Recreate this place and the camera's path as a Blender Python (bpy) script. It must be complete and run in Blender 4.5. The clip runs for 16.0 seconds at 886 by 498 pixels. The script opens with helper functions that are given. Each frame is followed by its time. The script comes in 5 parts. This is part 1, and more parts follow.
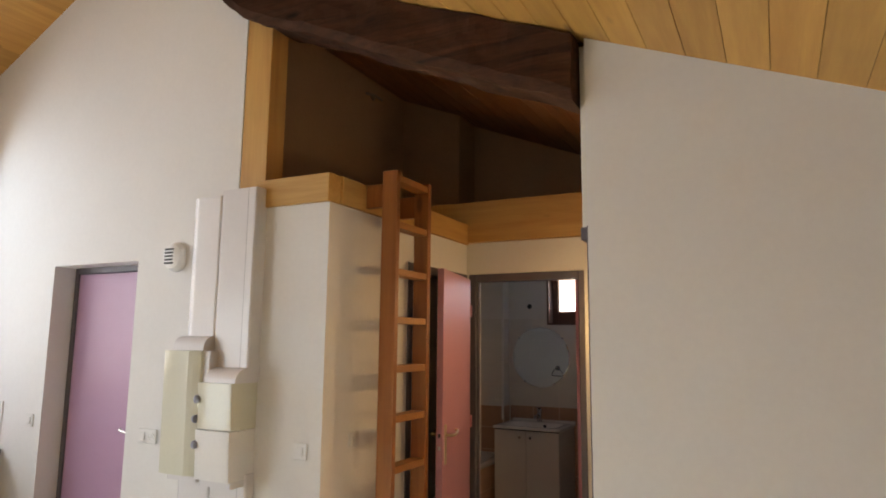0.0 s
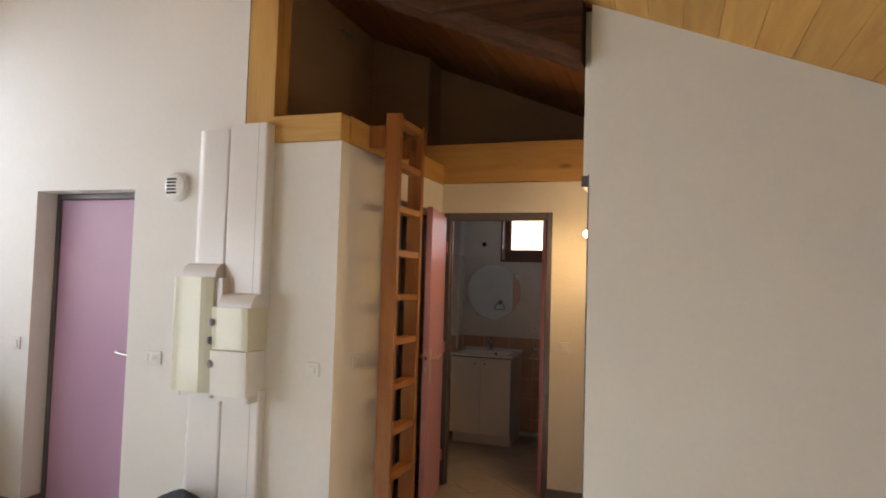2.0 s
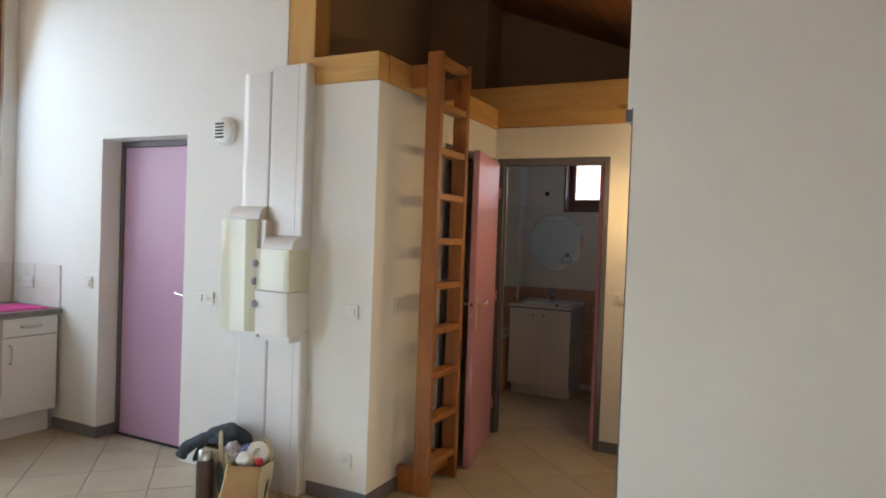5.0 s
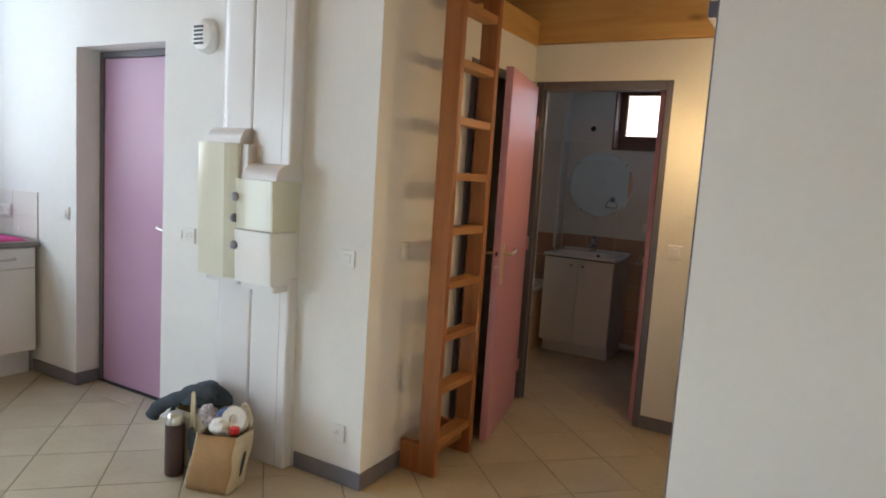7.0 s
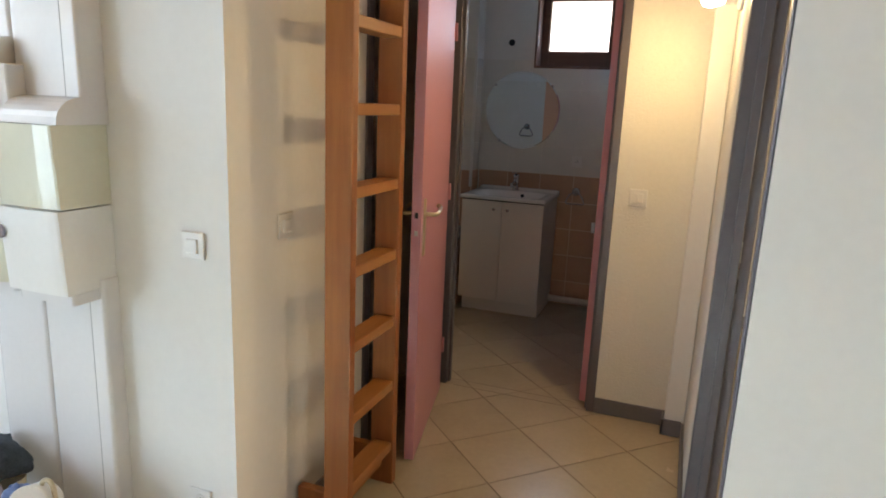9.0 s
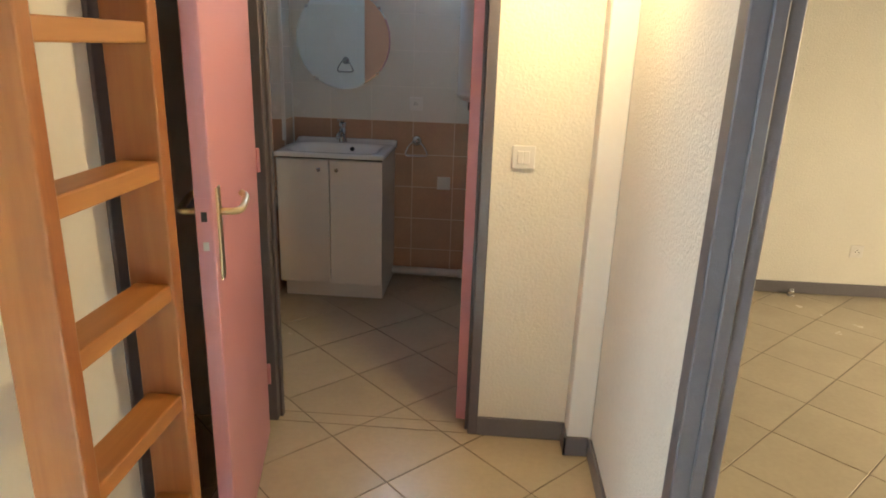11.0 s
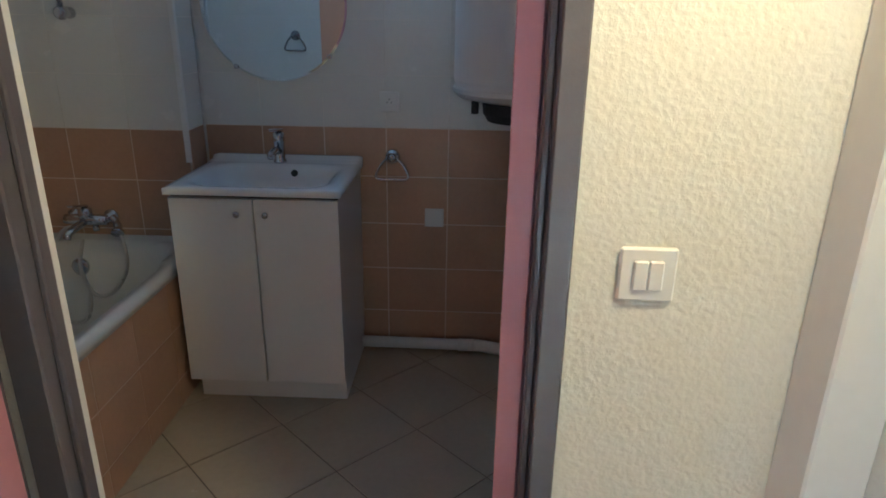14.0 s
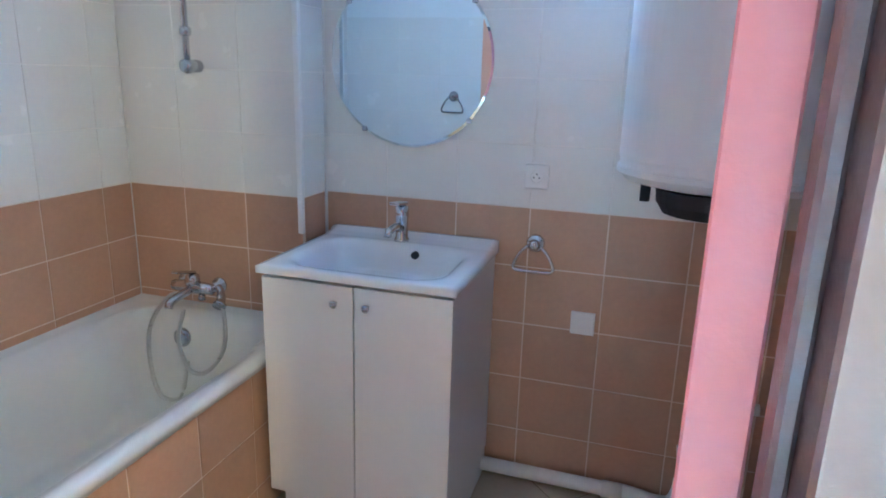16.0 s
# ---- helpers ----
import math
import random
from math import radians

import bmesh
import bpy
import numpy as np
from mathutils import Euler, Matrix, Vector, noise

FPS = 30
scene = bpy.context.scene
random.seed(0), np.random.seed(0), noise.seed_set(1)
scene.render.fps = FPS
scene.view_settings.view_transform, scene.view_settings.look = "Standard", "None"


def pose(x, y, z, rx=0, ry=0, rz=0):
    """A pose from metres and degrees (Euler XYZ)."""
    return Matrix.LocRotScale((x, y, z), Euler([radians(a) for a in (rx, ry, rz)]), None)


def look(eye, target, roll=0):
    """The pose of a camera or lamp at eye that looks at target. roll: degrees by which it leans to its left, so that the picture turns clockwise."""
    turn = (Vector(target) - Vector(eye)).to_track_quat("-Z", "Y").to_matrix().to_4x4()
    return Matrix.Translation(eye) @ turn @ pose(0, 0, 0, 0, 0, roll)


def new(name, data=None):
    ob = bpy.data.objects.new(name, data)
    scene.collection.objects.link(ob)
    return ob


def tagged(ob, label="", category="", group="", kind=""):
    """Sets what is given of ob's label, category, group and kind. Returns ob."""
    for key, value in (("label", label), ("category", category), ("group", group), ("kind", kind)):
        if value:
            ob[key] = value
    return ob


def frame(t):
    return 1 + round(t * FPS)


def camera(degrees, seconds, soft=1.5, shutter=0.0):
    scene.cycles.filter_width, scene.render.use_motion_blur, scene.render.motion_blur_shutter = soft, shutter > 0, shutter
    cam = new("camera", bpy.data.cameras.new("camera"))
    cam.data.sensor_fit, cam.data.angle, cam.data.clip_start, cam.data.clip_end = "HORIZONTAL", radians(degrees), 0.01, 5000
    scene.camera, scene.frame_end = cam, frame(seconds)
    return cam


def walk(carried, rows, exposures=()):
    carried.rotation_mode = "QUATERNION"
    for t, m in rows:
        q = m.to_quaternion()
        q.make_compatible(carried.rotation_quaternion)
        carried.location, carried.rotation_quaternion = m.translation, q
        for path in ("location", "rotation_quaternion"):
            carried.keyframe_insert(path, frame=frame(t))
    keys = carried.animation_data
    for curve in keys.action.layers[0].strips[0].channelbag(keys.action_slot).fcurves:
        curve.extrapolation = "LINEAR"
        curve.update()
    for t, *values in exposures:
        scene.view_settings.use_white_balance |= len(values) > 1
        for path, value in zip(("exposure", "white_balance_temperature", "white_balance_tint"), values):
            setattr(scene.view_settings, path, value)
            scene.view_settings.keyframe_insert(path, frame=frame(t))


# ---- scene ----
cam = camera(68.5, 16.0, soft=1.8)
PATH = [
    (0, (0.301, 0.045, 1.604), (-0.6, 1.808, 1.886), 0.6),
    (0.5, (0.269, -0.156, 1.563), (-0.592, 1.634, 1.798), 1.3),
    (1, (0.175, -0.283, 1.564), (-0.686, 1.518, 1.691), 1.8),
    (1.5, (0.053, -0.378, 1.566), (-0.707, 1.469, 1.67), -0.1),
    (2, (-0.004, -0.436, 1.565), (-0.666, 1.449, 1.661), 1.7),
    (2.5, (-0.021, -0.447, 1.565), (-0.676, 1.441, 1.655), 1.5),
    (3, (-0.017, -0.437, 1.551), (-0.674, 1.449, 1.656), 0.9),
    (3.5, (-0.006, -0.424, 1.542), (-0.673, 1.459, 1.64), 0.8),
    (4, (0.032, -0.385, 1.534), (-0.67, 1.486, 1.608), -0.4),
    (4.5, (0.09, -0.337, 1.522), (-0.671, 1.512, 1.571), 1.6),
    (5, (0.184, -0.26, 1.494), (-0.71, 1.528, 1.452), 2.1),
    (5.2, (0.195, -0.237, 1.482), (-0.726, 1.537, 1.411), 2.0),
    (7.5, (-0.151, 0.643, 1.464), (-1.138, 2.355, 1.162), 3.4),
    (8, (-0.295, 0.891, 1.468), (-1.225, 2.619, 1.084), 2.9),
    (8.2, (-0.341, 0.963, 1.483), (-1.203, 2.722, 1.085), 3.5),
    (10.3, (-0.831, 1.738, 1.467), (-1.164, 3.638, 0.939), -0.2),
    (10.5, (-0.852, 1.836, 1.455), (-1.087, 3.743, 0.901), 0.8),
    (11, (-0.854, 2.127, 1.454), (-0.973, 4.032, 0.856), 2.0),
    (11.5, (-0.855, 2.355, 1.449), (-0.995, 4.259, 0.851), 3.4),
    (12, (-0.915, 2.645, 1.436), (-0.933, 4.542, 0.806), 2.2),
    (12.5, (-0.958, 2.884, 1.425), (-0.875, 4.772, 0.769), 2.3),
    (13, (-0.977, 3.083, 1.429), (-0.825, 4.96, 0.755), 3.8),
    (13.5, (-0.961, 3.296, 1.432), (-0.831, 5.18, 0.774), 4.7),
    (14, (-0.987, 3.497, 1.436), (-1.05, 5.378, 0.76), 0.9),
    (14.5, (-1.029, 3.697, 1.463), (-1.285, 5.608, 0.933), 0.4),
    (15, (-1.015, 3.812, 1.453), (-1.337, 5.722, 0.957), -0.9),
    (15.5, (-0.976, 3.951, 1.433), (-1.4, 5.84, 0.933), 1.0),
    (16, (-0.961, 4.044, 1.414), (-1.534, 5.891, 0.901), 1.6),
]
EXPOSURES = [
    (0, -0.55, 9700, 28), (4.0, -0.55, 9300, 27), (5.2, -0.42, 8100, 20), (8.2, -0.36, 7900, 19), (10.3, 0.8, 7600, 13),
    (11.5, 0.8, 7700, 9), (13, 0.65, 6700, 4), (13.5, 0.62, 6500, 4), (14.0, 0.55, 5700, 4), (14.4, 1.35, 5500, 6), (14.8, 2.1, 5250, 7), (16, 2.25, 5200, 6),
]
walk(cam, [(t, look(eye, target, roll)) for t, eye, target, roll in PATH], EXPOSURES)

# ---- world and lights ----
world = bpy.data.worlds.new("world")
scene.world = world
world.use_nodes = True
wn = world.node_tree.nodes
sky = wn.new("ShaderNodeTexSky")
sky.sky_type, sky.sun_disc = "NISHITA", False
sky.sun_elevation, sky.sun_rotation = radians(48), radians(110)
world.node_tree.links.new(sky.outputs[0], wn["Background"].inputs[0])
wn["Background"].inputs[1].default_value = 0.12


def area_lamp(name, eye, target, sx, sy, watts, colour):
    data = bpy.data.lights.new(name, "AREA")
    data.shape, data.size, data.size_y, data.energy, data.color = "RECTANGLE", sx, sy, watts, colour
    ob = new(name, data)
    ob.matrix_world = look(eye, target)
    return ob


area_lamp("kitchen_daylight", (-4.99, 1.57, 2.2), (-3.0, 1.60, 1.4), 1.9, 1.85, 58, (0.34, 0.66, 1.0))
# weak warm fill from an unseen south opening, added to warm the walls
area_lamp("south_warm_fill", (0.2, -3.44, 1.55), (0.2, 0, 1.4), 2.0, 1.7, 2.5, (1.0, 0.86, 0.68))
area_lamp("east_daylight", (2.93, 0.1, 0.85), (-1.7, 2.7, 0.3), 1.5, 0.9, 6, (0.72, 0.86, 1.0))
# added narrow beam: brightens a floor patch out of view to light the lower walls
beam = area_lamp("floor_bounce_beam", (-4.93, 1.5, 1.85), (-0.95, 1.42, 0.0), 0.7, 0.6, 240, (0.40, 0.70, 1.0))
beam.data.spread = radians(16)
area_lamp("terrace_daylight", (-4.99, -0.98, 1.1), (0, -0.2, 0.5), 2.3, 1.85, 140, (0.48, 0.74, 1.0))
area_lamp("bedroom_daylight", (2.93, 4.2, 1.5), (0.5, 3.9, 0.0), 1.3, 1.3, 66, (1.0, 0.86, 0.62))
area_lamp("bathroom_daylight", (-1.38, 6.27, 2.10), (-1.38, 4, 1.3), 0.4, 0.34, 2.5, (0.22, 0.53, 1.0))
# the hall's bulb throws most of its light forwards and down, a little all round
BULB = (-0.535, 3.95, 1.90)
for kind, watts in (("POINT", 2.1), ("SPOT", 15.5)):
    bulb_data = bpy.data.lights.new("hall_bulb", kind)
    bulb_data.energy, bulb_data.color, bulb_data.shadow_soft_size = watts, (1.0, 0.77, 0.41), 0.022
    bulb = new("hall_bulb", bulb_data)
    bulb.matrix_world = look(BULB, (BULB[0] - 0.64, BULB[1] - 0.02, BULB[2] - 0.72))
    if kind == "SPOT":
        bulb_data.spot_size, bulb_data.spot_blend = math.pi, 1.0

# ---- materials ----


def shader(name, colour, rough=0.6, vary=0.06, scale=3.0, grain=60.0, bump=0.0, bump_scale=80.0, metal=0.0, spec=0.5, random_tint=0.0, stretch=(1, 1, 1), dark=None, detail=4.0, relief=0.004):
    """A painted, plastered or worn surface: colour moved by two noises, relief by a third."""
    m = bpy.data.materials.new(name)
    m.use_nodes = True
    nt = m.node_tree
    n, l = nt.nodes, nt.links
    b = n["Principled BSDF"]
    tc = n.new("ShaderNodeTexCoord")
    mp = n.new("ShaderNodeMapping")
    mp.inputs["Scale"].default_value = stretch
    info = n.new("ShaderNodeObjectInfo")
    if random_tint:
        comb = n.new("ShaderNodeCombineXYZ")
        far = n.new("ShaderNodeMath")
        far.operation = "MULTIPLY"
        far.inputs[1].default_value = 37.0
        l.new(info.outputs["Random"], far.inputs[0])
        for i in range(3):
            l.new(far.outputs[0], comb.inputs[i])
        l.new(comb.outputs[0], mp.inputs["Location"])
    l.new(tc.outputs["Object"], mp.inputs[0])
    big, small = n.new("ShaderNodeTexNoise"), n.new("ShaderNodeTexNoise")
    big.inputs["Scale"].default_value, small.inputs["Scale"].default_value = scale, grain
    big.inputs["Detail"].default_value = small.inputs["Detail"].default_value = detail
    l.new(mp.outputs[0], big.inputs["Vector"])
    l.new(mp.outputs[0], small.inputs["Vector"])
    add = n.new("ShaderNodeMath")
    add.operation = "MULTIPLY_ADD"
    add.inputs[1].default_value = 0.6
    half = n.new("ShaderNodeMath")
    half.operation = "MULTIPLY"
    half.inputs[1].default_value = 0.4
    l.new(small.outputs[0], half.inputs[0])
    l.new(big.outputs[0], add.inputs[0])
    l.new(half.outputs[0], add.inputs[2])
    ramp = n.new("ShaderNodeMix")
    ramp.data_type = "RGBA"
    lo = dark if dark else [c * (1 - 2 * vary) for c in colour]
    hi = [min(1, c * (1 + vary)) for c in colour]
    ramp.inputs[6].default_value, ramp.inputs[7].default_value = (*lo, 1), (*hi, 1)
    mr = n.new("ShaderNodeMapRange")
    mr.inputs["From Min"].default_value, mr.inputs["From Max"].default_value = 0.3, 0.7
    l.new(add.outputs[0], mr.inputs["Value"])
    l.new(mr.outputs[0], ramp.inputs[0])
    out = ramp.outputs[2]
    if random_tint:
        val = n.new("ShaderNodeMapRange")
        val.inputs["To Min"].default_value, val.inputs["To Max"].default_value = 1 - random_tint, 1 + random_tint
        l.new(info.outputs["Random"], val.inputs["Value"])
        hsv = n.new("ShaderNodeHueSaturation")
        l.new(val.outputs[0], hsv.inputs["Value"])
        l.new(out, hsv.inputs["Color"])
        out = hsv.outputs[0]
    l.new(out, b.inputs["Base Color"])
    rr = n.new("ShaderNodeMapRange")
    rr.inputs["To Min"].default_value, rr.inputs["To Max"].default_value = max(0.02, rough - 0.07), min(1, rough + 0.07)
    l.new(big.outputs[0], rr.inputs["Value"])
    l.new(rr.outputs[0], b.inputs["Roughness"])
    b.inputs["Metallic"].default_value = metal
    b.inputs["Specular IOR Level"].default_value = spec
    if bump:
        tex = n.new("ShaderNodeTexNoise")
        tex.inputs["Scale"].default_value, tex.inputs["Detail"].default_value = bump_scale, 3.0
        l.new(mp.outputs[0], tex.inputs["Vector"])
        bp = n.new("ShaderNodeBump")
        bp.inputs["Strength"].default_value, bp.inputs["Distance"].default_value = bump, relief
        l.new(tex.outputs[0], bp.inputs["Height"])
        l.new(bp.outputs[0], b.inputs["Normal"])
    return m


def wood(name, light, deep, axis, ring=9.0, rough=0.5, knots=True, random_tint=0.0, bump=0.15):
    """Sawn timber with its grain along one axis, and a few knots."""
    m = bpy.data.materials.new(name)
    m.use_nodes = True
    nt = m.node_tree
    n, l = nt.nodes, nt.links
    b = n["Principled BSDF"]
    tc = n.new("ShaderNodeTexCoord")
    vec = tc.outputs["Object"]
    info = n.new("ShaderNodeObjectInfo")
    if random_tint:
        shift = n.new("ShaderNodeVectorMath")
        shift.operation = "MULTIPLY_ADD"
        comb = n.new("ShaderNodeCombineXYZ")
        for i in range(3):
            l.new(info.outputs["Random"], comb.inputs[i])
        shift.inputs[1].default_value = (31, 17, 23)
        l.new(comb.outputs[0], shift.inputs[0])
        l.new(vec, shift.inputs[2])
        vec = shift.outputs[0]
    mp = n.new("ShaderNodeMapping")
    sc = [ring, ring, ring]
    sc["xyz".index(axis)] = ring * 0.07
    mp.inputs["Scale"].default_value = sc
    l.new(vec, mp.inputs[0])
    grain = n.new("ShaderNodeTexNoise")
    grain.inputs["Scale"].default_value, grain.inputs["Detail"].default_value, grain.inputs["Distortion"].default_value = 1.6, 6.0, 1.2
    l.new(mp.outputs[0], grain.inputs["Vector"])
    fine = n.new("ShaderNodeTexNoise")
    fine.inputs["Scale"].default_value, fine.inputs["Detail"].default_value = 14.0, 3.0
    l.new(mp.outputs[0], fine.inputs["Vector"])
    mixf = n.new("ShaderNodeMath")
    mixf.operation = "MULTIPLY_ADD"
    mixf.inputs[1].default_value = 0.3
    l.new(fine.outputs[0], mixf.inputs[0])
    l.new(grain.outputs[0], mixf.inputs[2])
    mr = n.new("ShaderNodeMapRange")
    mr.inputs["From Min"].default_value, mr.inputs["From Max"].default_value = 0.4, 0.9
    l.new(mixf.outputs[0], mr.inputs["Value"])
    col = n.new("ShaderNodeMix")
    col.data_type = "RGBA"
    col.inputs[6].default_value, col.inputs[7].default_value = (*light, 1), (*deep, 1)
    l.new(mr.outputs[0], col.inputs[0])
    out = col.outputs[2]
    if knots:
        kv = n.new("ShaderNodeTexVoronoi")
        km = n.new("ShaderNodeMapping")
        ks = [4.5, 4.5, 4.5]
        ks["xyz".index(axis)] = 1.7
        km.inputs["Scale"].default_value = ks
        l.new(vec, km.inputs[0])
        l.new(km.outputs[0], kv.inputs["Vector"])
        kv.inputs["Scale"].default_value = 1.0
        kr = n.new("ShaderNodeMapRange")
        kr.inputs["From Min"].default_value, kr.inputs["From Max"].default_value = 0.05, 0.12
        kr.inputs["To Min"].default_value, kr.inputs["To Max"].default_value = 0.75, 0.0
        l.new(kv.outputs["Distance"], kr.inputs["Value"])
        kc = n.new("ShaderNodeMix")
        kc.data_type = "RGBA"
        kc.inputs[7].default_value = (*[c * 0.35 for c in deep], 1)
        l.new(kr.outputs[0], kc.inputs[0])
        l.new(out, kc.inputs[6])
        out = kc.outputs[2]
    if random_tint:
        val = n.new("ShaderNodeMapRange")
        val.inputs["To Min"].default_value, val.inputs["To Max"].default_value = 1 - random_tint, 1 + random_tint
        l.new(info.outputs["Random"], val.inputs["Value"])
        hsv = n.new("ShaderNodeHueSaturation")
        l.new(val.outputs[0], hsv.inputs["Value"])
        l.new(out, hsv.inputs["Color"])
        out = hsv.outputs[0]
    l.new(out, b.inputs["Base Color"])
    b.inputs["Roughness"].default_value = rough
    bp = n.new("ShaderNodeBump")
    bp.inputs["Strength"].default_value, bp.inputs["Distance"].default_value = bump, 0.003
    l.new(mixf.outputs[0], bp.inputs["Height"])
    l.new(bp.outputs[0], b.inputs["Normal"])
    return m


M_WALL = shader("white_wall_paint", (0.78, 0.77, 0.75), 0.75, 0.02, 1.5, 40, 0.08, 140, spec=0.3)
M_CREPI = shader("rough_plaster", (0.78, 0.76, 0.70), 0.8, 0.03, 2.0, 50, 0.6, 95, spec=0.3, relief=0.005)
# the tan holds the loft's dimness and the pine's warm bounce
M_LOFT_WALL = shader("loft_wall_warm_shade", (0.56, 0.39, 0.245), 0.85, 0.05, 2.0, 40, 0.3, 90, spec=0.2)
M_CEIL = shader("ceiling_paint", (0.75, 0.75, 0.74), 0.85, 0.02, 2, 30, 0.2, 150, spec=0.2)
M_PINE_X = wood("pine_beam_x", (0.66, 0.385, 0.135), (0.50, 0.25, 0.07), "x", ring=6)
M_PINE_BY = wood("pine_beam_y", (0.66, 0.385, 0.135), (0.50, 0.25, 0.07), "y", ring=6)
M_PINE_Z = wood("pine_post_z", (0.64, 0.37, 0.13), (0.48, 0.23, 0.068), "z", ring=6)
M_LADDER = wood("ladder_wood", (0.36, 0.125, 0.037), (0.24, 0.072, 0.02), "z", ring=8, rough=0.4)
M_RUNG = wood("rung_wood", (0.44, 0.185, 0.06), (0.32, 0.12, 0.035), "y", ring=8, rough=0.4, knots=False)
M_OLD = wood("old_dark_timber", (0.085, 0.030, 0.014), (0.016, 0.007, 0.004), "x", ring=9, rough=0.8, bump=1.0)
M_OLD.node_tree.nodes["Principled BSDF"].inputs["Specular IOR Level"].default_value = 0.12
M_WINDOW_WOOD = wood("window_wood", (0.42, 0.20, 0.07), (0.30, 0.13, 0.04), "z", rough=0.4, knots=False)
M_DARK_WOOD = wood("dark_window_wood", (0.16, 0.065, 0.04), (0.09, 0.035, 0.02), "x", rough=0.45, knots=False)
M_MAUVE = shader("mauve_door_paint", (0.50, 0.29, 0.42), 0.42, 0.03, 2, 90, 0.12, 260)
M_PINK = shader("pink_door_paint", (0.62, 0.285, 0.335), 0.42, 0.03, 2, 90, 0.12, 260)
# pink casing turned bright peach in place of warm bulb light on it
M_CASING_LIT = shader("casing_bulb_warmed", (0.80, 0.42, 0.27), 0.45, 0.03, 2, 90, 0.12, 260)
M_GREY = shader("grey_gloss_paint", (0.115, 0.103, 0.12), 0.4, 0.06, 4, 60, 0.1, 200)
M_SKIRT = shader("grey_skirting_paint", (0.16, 0.152, 0.172), 0.4, 0.06, 4, 60, 0.1, 200)
M_BLACK = shader("dark_rubber_and_gap_shade", (0.02, 0.02, 0.022), 0.6, 0.1)
M_FLOOR_TILE = shader("beige_floor_tile", (0.50, 0.43, 0.325), 0.24, 0.05, 4, 45, 0.05, 60, random_tint=0.03)
M_FLOOR_JOINT = shader("floor_grout", (0.19, 0.155, 0.12), 0.9, 0.15, 8, 120, 0.3, 200)
M_BROWN_TILE = shader("terracotta_wall_tile", (0.50, 0.30, 0.195), 0.35, 0.06, 6, 60, 0.06, 90, random_tint=0.04)
M_WHITE_TILE = shader("white_wall_tile", (0.76, 0.74, 0.70), 0.25, 0.02, 6, 60, 0.04, 90, random_tint=0.012)
M_JOINT_LIGHT = shader("light_wall_grout", (0.74, 0.60, 0.48), 0.9, 0.06, 8, 120, 0.2, 220)
M_JOINT_WHITE = shader("white_wall_grout", (0.78, 0.75, 0.70), 0.9, 0.04, 8, 120, 0.2, 220)
M_CREAM = shader("cream_plastic", (0.70, 0.69, 0.57), 0.13, 0.02, 3, 50)
M_PLASTIC = shader("white_plastic", (0.78, 0.77, 0.75), 0.33, 0.02, 3, 50)
M_DUCT = shader("pale_duct_plastic", (0.76, 0.74, 0.74), 0.24, 0.02, 3, 50)
M_KNOB = shader("grey_blue_plastic", (0.36, 0.38, 0.48), 0.4, 0.05)
M_CERAMIC = shader("white_ceramic", (0.80, 0.79, 0.78), 0.12, 0.01, 3, 40)
M_ENAMEL = shader("tub_acrylic", (0.64, 0.635, 0.62), 0.22, 0.02, 3, 40)
M_FURNITURE = shader("white_laminate", (0.76, 0.74, 0.73), 0.4, 0.015, 3, 60)
M_CHROME = shader("chrome", (0.58, 0.59, 0.62), 0.12, 0.02, metal=1.0)
M_STEEL = shader("brushed_steel", (0.58, 0.57, 0.55), 0.3, 0.05, metal=1.0, stretch=(1, 1, 20))
M_BRASS = shader("aged_brass", (0.70, 0.60, 0.38), 0.3, 0.08, metal=1.0)
M_COUNTER = shader("grey_worktop", (0.20, 0.18, 0.17), 0.4, 0.2, 20, 150)
M_MAGENTA = shader("magenta_cloth", (0.60, 0.04, 0.22), 0.7, 0.15, 12, 80, 0.4, 60)
M_COAT = shader("grey_blue_wool", (0.055, 0.075, 0.095), 0.95, 0.25, 14, 160, 0.9, 150)
M_BAG = shader("kraft_jute", (0.38, 0.21, 0.095), 0.85, 0.12, 12, 140, 0.6, 160)
M_BAG_PALE = shader("pale_canvas", (0.58, 0.50, 0.36), 0.85, 0.10, 12, 140, 0.5, 160)
M_MAROON = shader("maroon_sleeve", (0.055, 0.018, 0.016), 0.5, 0.15)
M_RED = shader("red_plastic", (0.65, 0.04, 0.05), 0.35, 0.05)
M_PAPER = shader("tissue_paper", (0.78, 0.76, 0.72), 0.9, 0.04, 20, 100, 0.3, 90)
M_PRINT = shader("printed_packet", (0.50, 0.42, 0.44), 0.5, 0.35, 45, 90)
M_BLUE = shader("blue_film", (0.10, 0.17, 0.38), 0.3, 0.2, 20, 60)


def glass(name, rough, colour=(1, 1, 1), trans=1.0):
    m = bpy.data.materials.new(name)
    m.use_nodes = True
    b = m.node_tree.nodes["Principled BSDF"]
    b.inputs["Base Color"].default_value = (*colour, 1)
    b.inputs["Roughness"].default_value = rough
    b.inputs["Transmission Weight"].default_value = trans
    b.inputs["IOR"].default_value = 1.45
    return m


def glow(name, colour, strength):
    m = bpy.data.materials.new(name)
    m.use_nodes = True
    b = m.node_tree.nodes["Principled BSDF"]
    b.inputs["Base Color"].default_value = (0.8, 0.8, 0.8, 1)
    b.inputs["Emission Color"].default_value = (*colour, 1)
    b.inputs["Emission Strength"].default_value = strength
    return m


